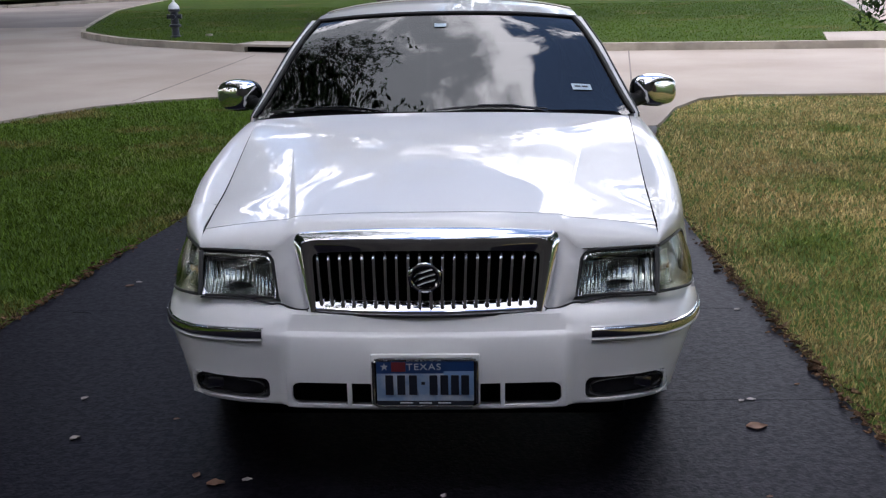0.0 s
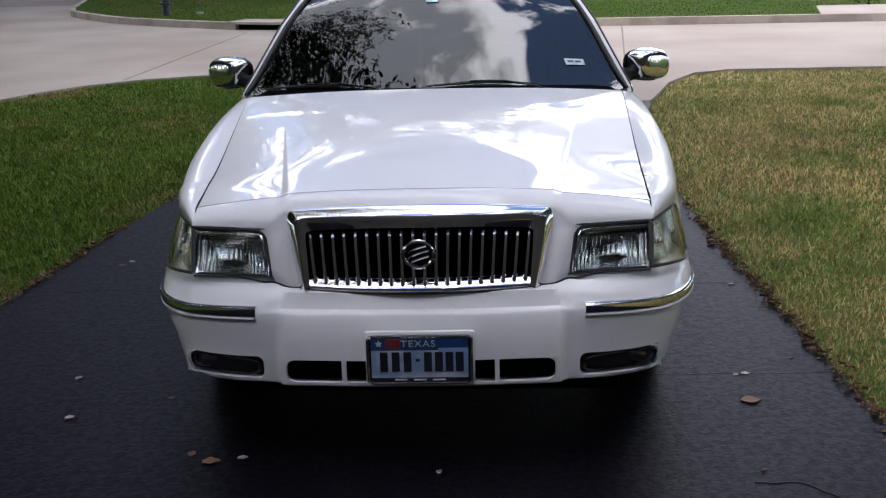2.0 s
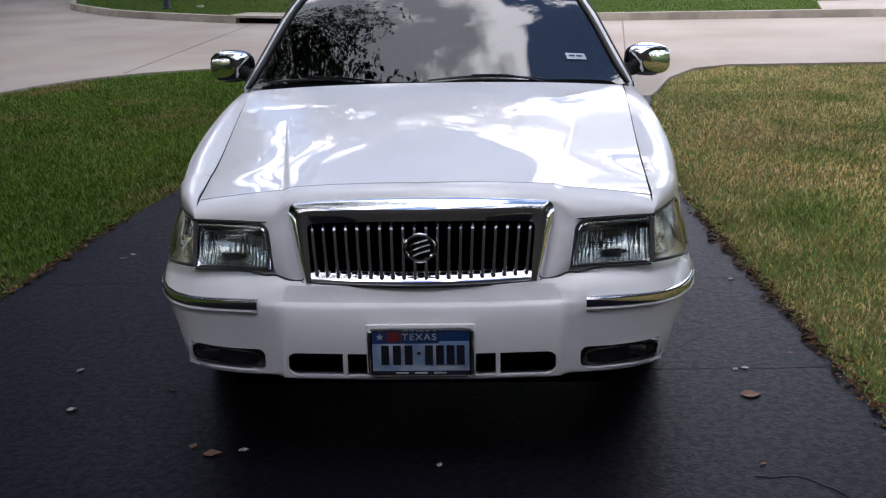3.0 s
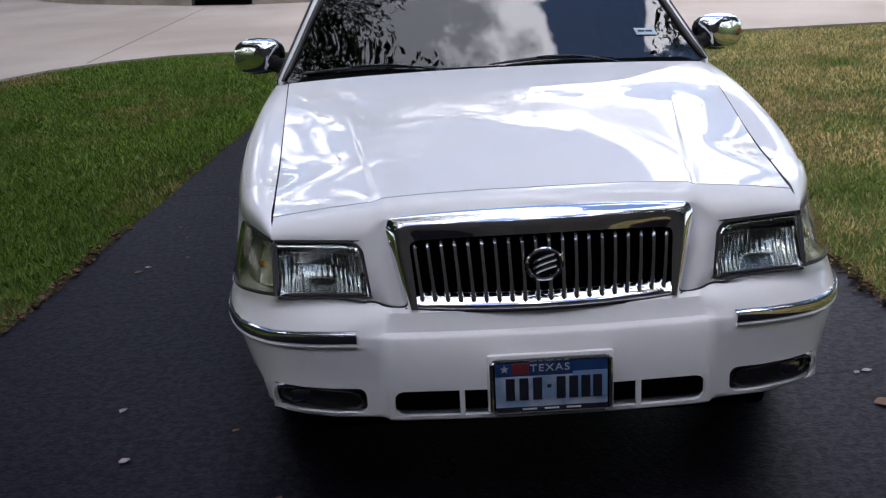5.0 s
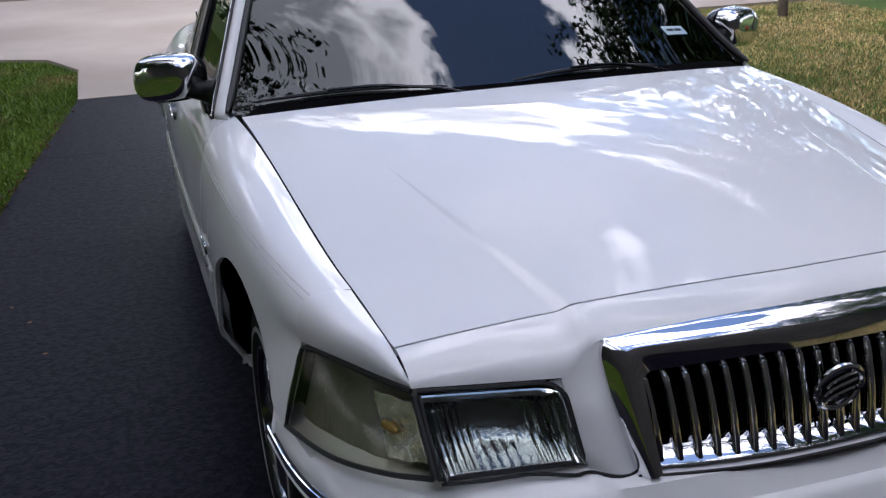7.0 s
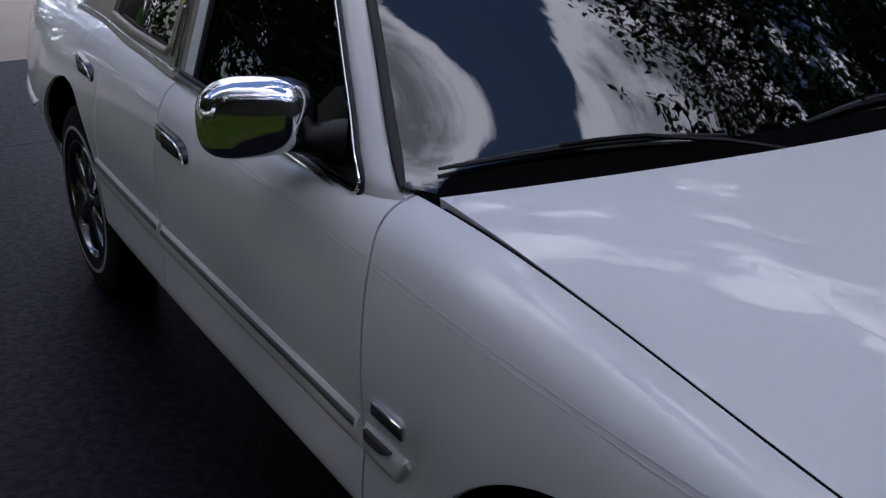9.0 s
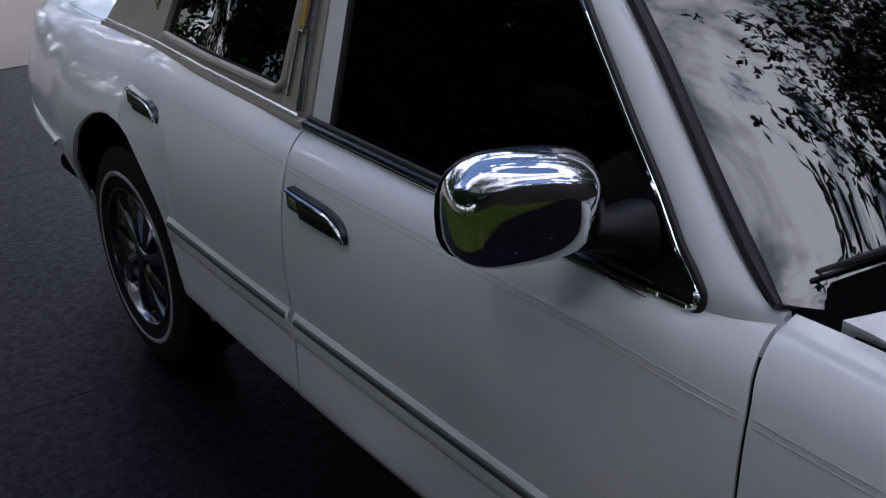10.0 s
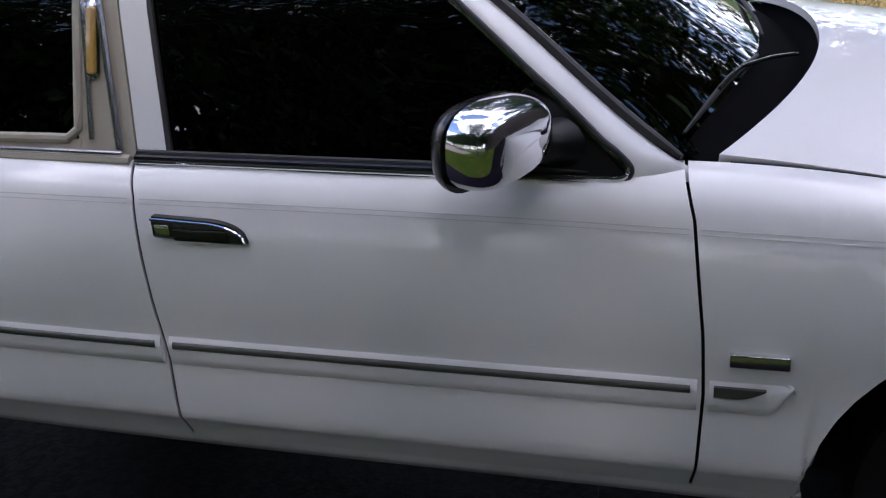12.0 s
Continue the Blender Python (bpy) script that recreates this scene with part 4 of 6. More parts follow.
def build_glass():
    rows = [[(lambda p: (math.copysign(p[0], s), p[1], p[2]))(screen_point(abs(s), t if t > 0 else t * (1 - s ** 8))) for s in np.linspace(-1, 1, 97)] for t in np.linspace(-.09, 1, 53)]
    w = part("windscreen", sheet(rows, .005, (0, 2.8, .8)), WINDSCREEN, sedan, "curved windscreen glass")
    head = [(lambda p: (math.copysign(p[0], s), p[1] - .003, p[2] + .003))(screen_point(abs(s), 1.0)) for s in np.linspace(-1, 1, 31)]
    part("screen_head_gasket", tube(head, .009, 6), BLACK, sedan)
    # black cowl under the foot of the screen
    rows = []
    for s in np.linspace(-.968, .968, 41):
        a = np.array(screen_point(abs(s), -.105))
        yr, zr = hood_rear(.842 * abs(s))
        b = np.array((.868 * abs(s), yr - .02, zr - .022))
        tuck = 1 - abs(s) ** 8
        lip = [np.array(screen_point(abs(s), t * tuck)) + np.array((0, -dy, dz - .012 * s ** 12)) for t, dy, dz in ((.036, .000, .000), (.034, .002, .003), (-.03, .003, .004))]
        row = lip + [a + np.array((0, -.012, -.002)), (a * .5 + b * .5) + np.array((0, 0, -.012)), b]
        rows.append([(math.copysign(q[0], s), q[1], q[2]) for q in row])
    cowl = part("cowl", sheet(rows, .01, (0, 2, .5)), COWL, sedan, "black plastic cowl")
    # black band baked on the foot of the glass
    rows = [[(lambda p: (math.copysign(p[0], s), p[1] + .005, p[2] - .007))(screen_point(abs(s), t if t > 0 else t * (1 - s ** 8))) for s in np.linspace(-.985, .985, 61)] for t in np.linspace(-.09, .045, 6)]
    part("frit_band", sheet(rows, .002, (0, 2.8, .8)), GLOSS_BLACK, w, "black band along the foot of the glass")
    # wipers
    for s0, s1, par in ((-.93, -.28, -1), (-.04, .55, 1)):
        blade = []
        for k in range(14):
            u = k / 13
            s = s0 + (s1 - s0) * u
            q = screen_point(abs(s), .036 + .026 * math.sin(math.pi * u))
            blade.append((math.copysign(q[0], s), q[1] - .007, q[2] + .008))
        wp = part("wiper", tube(blade, [.0035 + .0045 * math.sin(math.pi * k / 13) for k in range(14)], 6, flat=.9), BLACK, sedan, "black wiper resting on the glass")
        end = np.array(blade[-1])
        pivot = (end[0] + .06, hood_rear(abs(end[0] + .06))[0] + .045, hood_rear(abs(end[0] + .06))[1] - .018)
        arm = [tuple(np.array(q) + np.array((0, -.004, .007))) for q in blade[5:10]] + [tuple((np.array(blade[10]) + np.array(pivot)) / 2 + np.array((0, -.002, .006))), pivot]
        part("wiper_arm", tube(arm, .0045, 6), GLOSS_BLACK, wp)
    # stickers on the glass
    for (s, t, wdt, hgt, mat, bars) in ((.785, .250, .088, .046, STICKER, 2), (-.030, .855, .068, .030, STICKER, 0)):
        rows = []
        for v in np.linspace(-.5, .5, 3):
            row = []
            for u in np.linspace(-.5, .5, 5):
                ss = s + u * wdt / .80
                q = screen_point(abs(ss), t + v * hgt / .82)
                row.append((math.copysign(q[0], ss), q[1] - .003, q[2] + .003))
            rows.append(row)
        st = part("sticker", sheet(rows, .001, (0, 2.8, .8)), mat, w, "pale inspection sticker, print unreadable")
        for k in range(bars):
            rows = []
            for v in (-.10, .16):
                row = []
                for u in (-.36 + .38 * k, -.05 + .38 * k):
                    ss = s + u * wdt / .80
                    q = screen_point(abs(ss), t + v * hgt / .82)
                    row.append((math.copysign(q[0], ss), q[1] - .0045, q[2] + .0045))
                rows.append(row)
            part("print_bar", sheet(rows, .0006, (0, 2.8, .8)), PLATE_INK, st)


def build_cabin():
    part("dashboard", rbox((0, 2.05, .90), (1.50, .42, .16), .05), DASH, sedan, "dark dashboard")
    for x in (-.38, .38):
        seat = part("front_seat", rbox((x, 2.85, .62), (.54, .55, .22), .08), FABRIC, sedan, "grey leather front seat")
        part("backrest", rbox((x, 3.13, .92), (.52, .16, .62), .07, Matrix.Rotation(radians(-14), 4, "X")), FABRIC, seat)
        part("headrest", rbox((x, 3.21, 1.27), (.27, .09, .17), .045), FABRIC, seat)
    bench = part("rear_bench", rbox((0, 3.75, .62), (1.35, .55, .24), .08), FABRIC, sedan, "grey leather rear bench")
    part("backrest", rbox((0, 4.02, .88), (1.30, .18, .56), .07, Matrix.Rotation(radians(-16), 4, "X")), FABRIC, bench)
    wheel = [(.38 + .185 * math.cos(a), 2.40 - .07 * math.sin(a), .98 + .172 * math.sin(a)) for a in np.linspace(0, 2 * math.pi, 32, endpoint=False)]
    sw = part("steering_wheel", tube(wheel, .014, 8, closed=True), DASH, sedan)
    part("spoke", rbox((.38, 2.405, .96), (.34, .03, .07), .015, Matrix.Rotation(radians(-20), 4, "X")), DASH, sw)
    part("rear_view_mirror", rbox((0, 2.30, 1.315), (.24, .03, .06), .015), DASH, sedan)
    part("headliner", rbox((0, 3.1, 1.385), (1.18, 1.3, .03), .014), HEADLINER, sedan)
    part("floor_pan", rbox((0, 2.75, .36), (1.66, 5.0 - .9, .06), .02), DARK, sedan)
    part("firewall", rbox((0, 1.72, .70), (1.56, .04, .50), .015), DARK, sedan)
    part("engine_bay", rbox((0, 1.00, .55), (1.05, 1.2, .36), .03), DARK, sedan, "dark engine bay under the hood")
    part("nose_backing", rbox((0, .36, .56), (1.28, .10, .46), .03), DARK, sedan)
    part("rear_bulkhead", rbox((0, 4.5, .60), (1.3, 1.0, .40), .05), DARK, sedan)
    for side in (-1, 1):
        rows = [[(side_at(y, z) - .045, y, z) for z in np.linspace(.36, .90, 6)] for y in np.linspace(1.50, 3.55, 12)]
        part("inner_shell", flip(sheet(rows, .01), side), DARK, sedan)
        # dark sheet and tube under the hood's side seam paint the gap's shade
        rows = [[(hood_cut(y)[0] + dx, y, hood_cut(y)[1] - .025) for dx in (-.05, .03)] for y in np.linspace(.40, 1.66, 12)]
        part("gutter", flip(sheet(rows, .01, (0, 1, 0)), side), DARK, sedan)
        pts = []
        for v in np.linspace(.03, .985, 40):
            x, y, z = hood_point(.9978, v)
            cx, cz = hood_cut(y)
            pts.append(((x + cx) / 2, y, min(z, cz) - .0030))
        part("hood_gap_shade", flip(tube(pts, .0042, 6), side), DARK, sedan)
    # the same dark sheet under the front seam
    rows = [[(x, hood_front(x)[0] + dy, hood_front(x)[1] - .022) for dy in (-.02, .05)] for x in np.linspace(-.75, .75, 31)]
    part("gutter", sheet(rows, .01, (0, 1, 0)), DARK, sedan)


# ---------------------------------------------------------------- the car: its face
def header_low(x):
    """Lower edge of the panel between hood and grille."""
    a = abs(x)
    g = np.array((.172 + .040 * (a / .422) ** 2, .864 - .025 * (a / .422) ** 2.2))
    l = np.array((.198 + .072 * ((a - .50) / .252), .786 - .006 * ((a - .50) / .252)))
    t = np.clip((a - .424) / .075, 0, 1)
    t = t * t * (3 - 2 * t)
    y, z = g * (1 - t) + l * t if a > .424 else g
    return float(y), float(z)


GR_OUT = lambda v: np.array((.423 - .045 * v ** 1.3, .212 - .072 * v, .838 - .238 * v))


def build_header():
    xs = np.concatenate([np.linspace(-.758, .758, 121)])
    rows = []
    for v in np.linspace(0, 1, 9):
        row = []
        for x in xs:
            yh, zh = hood_front(x)
            yl, zl = header_low(x)
            a, b = np.array((x, yh - .0042, zh - .001)), np.array((x, yl, zl))
            c = (a + b) / 2 + np.array((0, -.012, .006 + .010 * max(0, 1 - abs(x) / .45)))
            q = np.clip((abs(x) - .385) / .07, 0, 1)
            q = .85 * q * q * (3 - 2 * q)
            c = c * (1 - q) + q * np.array((x, yl + .004, zl + .72 * (zh - zl)))
            row.append((1 - v) ** 2 * a + 2 * v * (1 - v) * c + v * v * b)
        rows.append(row)
    hp = part("header_panel", sheet(rows, .012, (0, .6, .5)), WHITE, sedan, "white panel between hood and grille")
    for side in (-1, 1):
        rows = []
        for v in np.linspace(0, 1, 14):
            g = GR_OUT(v)
            l = np.array((.503 - .022 * v, .198 - .051 * v, .784 - .148 * v ** .9))
            if v > .86:
                l = l + np.array((-.02, .0, -.03)) * ((v - .86) / .14)
            row = []
            for u in np.linspace(0, 1, 9):
                x = g[0] + (l[0] - g[0]) * u
                if v == 0:
                    y, z = header_low(x)
                else:
                    p = g + (l - g) * u
                    y, z = p[1] - .016 * math.sin(math.pi * u) * min(1, v * 3), p[2]
                    y0, z0 = header_low(x)
                    k = max(0, 1 - v * 3.0)
                    z = z * (1 - k) + k * (z0 - .236 * v)
                    y = y * (1 - k) + k * (y0 - .07 * v)
                row.append((x, y, z))
            rows.append(row)
        part("grille_cheek", flip(sheet(rows, .012, (.3, .6, .6)), side), WHITE, sedan)


def build_grille():
    # backing behind the slats, with the shade between them in its colour
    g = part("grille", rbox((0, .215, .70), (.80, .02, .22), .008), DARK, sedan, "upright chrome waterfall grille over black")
    # one chrome surround: up a side, round the corner, along the crown and down again
    crown = lambda x: np.array((x, header_low(x)[0] - .003, header_low(x)[1] - .001))
    under = lambda s: np.array((.350 * s, .131 + .050 * s * s, .804 - .018 * abs(s) ** 2.4))
    outer = [GR_OUT(1.0), GR_OUT(.7), GR_OUT(.4), GR_OUT(.2), GR_OUT(.085) + np.array((-.001, 0, 0)), np.array((.4135, header_low(.41)[0] - .001, header_low(.41)[1] - .004)), crown(.393)]
    inner = [np.array((.350, .118, .612)), np.array((.355, .138, .670)), np.array((.360, .156, .725)), np.array((.363, .168, .763)), np.array((.3615, .173, .778)), np.array((.354, .176, .785)), under(.97)]
    outer += [crown(.393 * (1 - k / 6)) for k in range(1, 7)]
    inner += [under(.97 * (1 - k / 6)) for k in range(1, 7)]
    outer = [p + np.array((.007, -.010, .001)) if k < 5 else p + np.array((.004, -.007, .003)) if k == 5 else p + np.array((0, -.004, .003)) for k, p in enumerate(outer)]
    mirror = lambda pts: [p * np.array((-1, 1, 1)) for p in pts[-2::-1]]
    outer, inner = smooth_path(outer + mirror(outer), 145), smooth_path(inner + mirror(inner), 145)
    rows = []
    for k, (o, i) in enumerate(zip(outer, inner)):
        up = np.clip((min(k, 144 - k) - 22) / 14, 0, 1)
        row = [o + np.array((0, .014, 0))]
        for u in np.linspace(0, 1, 10):
            row.append(o * (1 - u) + i * u + np.array((0, -.022 * math.sin(math.pi * .5 * min(1, u / .62)) + .006 * max(0, u - .7) / .3, .010 * up * math.sin(math.pi * u))))
        row.append(i + np.array((0, .04, 0)))
        rows.append(row)
    part("surround", sheet(rows, .004, (0, .5, .7)), CHROME, g, "broad chrome grille surround with rounded corners")
    for side in (-1, 1):
        rows = [[(x, header_low(min(x, .424))[0] + .005, z) for x in np.linspace(.385, .430, 5)] for z in np.linspace(.785, header_low(.385)[1] - .004, 5)]
        part("corner_filler", flip(sheet(rows, .004, (.3, .6, .6)), side), WHITE, sedan)
    rows = []
    for s in np.linspace(-1, 1, 41):
        x = .372 * s
        y = .083 + .045 * s * s
        rows.append([(x, y + .050, .640), (x, y + .036, .636), (x, y + .008, .617), (x, y + .004, .612), (x, y + .016, .606)])
    part("lower_bar", sheet(rows, .005, (0, .5, .7)), CHROME, g)
    rows = [[(.385 * s, .070 + .052 * s * s, .6050), (.389 * s, .070 + .055 * s * s, .597), (.389 * s, .12 + .055 * s * s, .594)] for s in np.linspace(-1, 1, 41)]
    part("lower_seal", sheet(rows, .004, (0, .5, .7)), BLACK, g)
    for k in range(20):
        x = -.351 + .03695 * k
        a = x / .38
        top = np.array((x * 1.005, .140 + .046 * a * a, .798 - .016 * abs(a) ** 2.2))
        low = np.array((x * .955, .090 + .046 * a * a, .613))
        rings = []
        for u in (0, .03, .065, .11, .18, .4, .6, .8, 1):
            p = top + (low - top) * u + np.array((0, .024 * max(0, 1 - u / .12) ** 2, 0))
            w, d = .0062 + .0012 * u, .042
            bow = -.010 * math.sin(math.pi * u)
            rings.append([(p[0] + dx, p[1] + bow + dy, p[2]) for dx, dy in ((-w, d), (-w, .006), (-w * .6, .0012), (0, 0), (w * .6, .0012), (w, .006), (w, d))])
        part("slat", ring_loft(rings), CHROME, g)
    # round ornament: ring, dark disc and three swept bars
    cx, cy, cz, r = 0, .098, .724, .047
    tilt = Matrix.Rotation(radians(13), 4, "X")

    def put(pts):
        return [tuple(Vector((cx, cy, cz)) + tilt @ Vector(p)) for p in pts]
    ringp = put([(r * math.cos(a), -.006, r * math.sin(a)) for a in np.linspace(0, 2 * math.pi, 36, endpoint=False)])
    em = part("ornament", tube(ringp, .0068, 8, closed=True), CHROME, g, "round chrome ornament with swept bars")
    discs = [put([(k * r * math.cos(a), d, k * r * math.sin(a)) for a in np.linspace(0, 2 * math.pi, 32, endpoint=False)]) for k, d in ((.98, .0), (.9, -.004), (.3, -.005))]
    part("disc", ring_loft(discs), GLOSS_BLACK, em)
    for k in (-1, 0, 1):
        pts = []
        for u in np.linspace(0, 1, 10):
            px = -.030 + .062 * u
            pz = -.030 + .020 * (k + 1) + .030 * (u ** .55) - .004
            if math.hypot(px, pz) < r * .92:
                pts.append((px, -.009, pz))
        if len(pts) > 2:
            part("swept_bar", tube(put(pts), .0038, 6), CHROME, em)


def build_lamps(side):
    ti, bi, to, bo = [np.array(p) for p in ((.501, .200, .779), (.481, .149, .643), (.747, .268, .775), (.739, .182, .645))]

    def inner(v):
        return ti * (1 - v) + bi * v + np.array((.024, .006, 0)) * max(0, 1 - v / .22) ** 2

    def patch(off, bulge, n=15, m=21, inset=0.0):
        rows = []
        for v in np.linspace(inset, 1 - inset, n):
            row = []
            for u in np.linspace(inset, 1 - inset, m):
                p = inner(v) * (1 - u) + (to * (1 - v) + bo * v) * u
                p = p + np.array((0, off - bulge * math.sin(math.pi * u) ** .7 * math.sin(math.pi * v) ** .7, 0))
                row.append(p)
            rows.append(row)
        return rows
    lamp = part("headlamp", flip(sheet(patch(.105, 0), .004, (.6, 1, .7)), side), DARK, sedan, "clear-lens headlamp in a black bezel")
    # reflector with bowl and flutes
    rows = patch(.032, 0, 33, 145, .012)
    for j, row in enumerate(rows):
        for i, p in enumerate(row):
            u, v = i / 144, j / 32
            bowl = .026 * max(0, 1 - ((u - .52) / .34) ** 2 - ((v - .55) / .62) ** 2)
            outer = abs(u - .52) > .22
            flute = (.0035 if outer else .0016) * abs(math.sin(u * (62 if outer else 44))) if v > .30 or outer else 0
            step = .006 if v < .30 else 0
            row[i] = p + np.array((0, bowl * min(1, 5 * (1 - v)) + flute + step - .030 * v ** 6 - .028 * abs(2 * u - 1) ** 10, 0))
    part("reflector", flip(sheet(rows, .002, (.6, -3, .7)), side), REFLECTOR, lamp, "faceted bright reflector")
    c = (ti + to + bi + bo) / 4
    rows = []
    for v in np.linspace(0, .24, 7):
        a = ti * (1 - v) + bi * v + np.array((-.006, 0, .004 * (v == 0)))
        rows.append([a * (1 - u) + (inner(v) + np.array((.002, 0, 0))) * u + np.array((0, .002, 0)) for u in (0, .5, 1)])
    part("lamp_corner", flip(sheet(rows, .004, (.6, 1, .7)), side), WHITE, sedan)
    part("lens", flip(sheet(patch(0, .014), .003, (.6, 1, .7)), side), LENS, lamp, "clear plastic lens")
    loop = [inner(0) * (1 - u) + to * u for u in np.linspace(.03, 1, 10)] + [to * (1 - v) + bo * v for v in np.linspace(.06, 1, 8)] + \
           [bo * (1 - u) + bi * u for u in np.linspace(.06, 1, 10)] + [inner(1 - v) for v in np.linspace(.06, .97, 14)]
    part("bezel", flip(tube([p + np.array((0, -.002, 0)) for p in loop], .0045, 6, closed=True), side), BLACK, lamp)
    rows = []
    for u in np.linspace(.985, .13, 20):
        p = ti * (1 - u) + to * u
        rows.append([p + np.array((0, dy, dz)) for dy, dz in ((.004, -.0045), (-.003, -.0080), (-.009, -.0160), (-.0095, -.0205), (.0, -.0225))])
    for v in (.10, .14, .2, .28, .4, .55):
        p = inner(v)
        rows.append([p + np.array((dx, dy, 0)) for dx, dy in ((.003, .003), (.0045, -.003), (.0095, -.008), (.012, -.0085), (.0135, 0))])
    part("chrome_brow", flip(sheet(rows, .002, (.6, 1, .7)), side), CHROME, lamp)
    part("maker_label", flip(data_of(rbox(tuple(c + np.array((-.03, .012, -.052))), (.028, .002, .008), .0006, seg=1)), side), WALL_WHITE, lamp, "tiny pale label, print unreadable")
    # corner lamp
    top = smooth_path([(.757, .276, .773), (.80, .358, .771), (.852, .478, .765), (.885, .588, .748), (.897, .606, .722)], 22)
    low = smooth_path([(.748, .186, .644), (.82, .255, .634), (.89, .395, .607), (.938, .606, .572)], 22)

    def wrap(off, bulge):
        return [[a * (1 - v) + b * v + np.array((bulge * .8, -bulge * .6, 0)) * math.sin(math.pi * v) - np.array((off * .9, -off * .5, 0)) for v in np.linspace(0, 1, 10)] for a, b in zip(top, low)]
    corner = part("corner_lamp", flip(sheet(wrap(.045, 0), .003, (.5, .9, .65)), side), CORNER, sedan, "yellowed wraparound corner lamp")
    part("corner_lens", flip(sheet(wrap(0, .012), .003, (.5, .9, .65)), side), HAZED, corner, "hazed yellowish plastic lens")
    part("corner_bulb", flip(tube([(.80, .31, .70), (.79, .285, .70), (.787, .272, .70)], [.009, .009, .003], 10), side), AMBER, corner)
    rows = wrap(.018, 0)
    part("corner_reflector", flip(sheet([[p + np.array((0, .005 * math.sin(i * 2.1 + j * 1.7), 0)) for j, p in enumerate(r[2:9])] for i, r in enumerate(rows[1:8])], .002, (.5, .9, .65)), side), FACET, corner, "bright faceted reflector")
    loop = [p for p in top] + [top[-1] * (1 - v) + low[-1] * v for v in np.linspace(.15, .85, 6)] + [p for p in low[::-1]]
    part("corner_seal", flip(tube(loop, .0052, 6), side), BLACK, corner)
    mid = [top[0] * (1 - v) + low[0] * v + np.array((-.002, -.004, 0)) for v in np.linspace(.05, 1, 8)]
    part("divider", flip(tube(mid, .006, 6), side), BLACK, corner)


# bumper: plan of the half front, then profile
PLAN = [(0, .000), (.10, .0), (.155, .001), (.165, .0015), (.235, .0052), (.249, .0058), (.40, .015), (.428, .019), (.443, .023), (.452, .036), (.470, .046),
        (.505, .050), (.53, .053), (.60, .062), (.68, .082), (.745, .108), (.775, .128), (.83, .185), (.875, .262), (.908, .35), (.933, .45), (.948, .56), (.958, .68), (.964, .775)]
PROFILE = [(.296, .075), (.308, .020), (.314, .004), (.319, .0), (.328, .0), (.402, .001), (.408, .002), (.44, .006), (.50, .018), (.528, .029), (.540, .035), (.5460, .039),
           (.5505, .047), (.5535, .058), (.575, .072), (.600, .084), (.622, .108), (.632, .15)]


OUTER = [.075, .020, .004, .0, .0, .001, .002, .003, .005, .008, .011, .013, .016, .018, .030, .052, .088, .13]


def bumper_point(i, j):
    x, y = PLAN[i]
    z, inset = PROFILE[j]
    a, b = PLAN[max(0, i - 1)], PLAN[min(len(PLAN) - 1, i + 1)]
    tx, ty = b[0] - a[0], b[1] - a[1]
    n = math.hypot(tx, ty)
    nx, ny = -ty / n, tx / n
    if x < .56:
        lean = .02 + .12 * (x / .56) ** 2
        nx, ny = -lean, 1.0
    t = np.clip((x - .440) / .028, 0, 1)
    side = np.clip((y - .15) / .3, 0, 1)
    ins = (inset * (1 - t) + OUTER[j] * t) * (1 - .45 * side)
    if y > .3:
        z = z - .055 * np.clip((z - .5) / .13, 0, 1) * np.clip((y - .3) / .3, 0, 1) if z > .58 else z
        z = .33 + (z - .33) * 1.0
    ins += .105 * np.clip((.52 - z) / .20, 0, 1) ** 1.25 * np.clip((y - .06) / .35, 0, 1)
    if z > .602:
        k = np.clip((x - .385) / .105, 0, 1)
        z = .602 + (z - .602) * k * k * (3 - 2 * k)
    return x + nx * ins, y + ny * ins, z


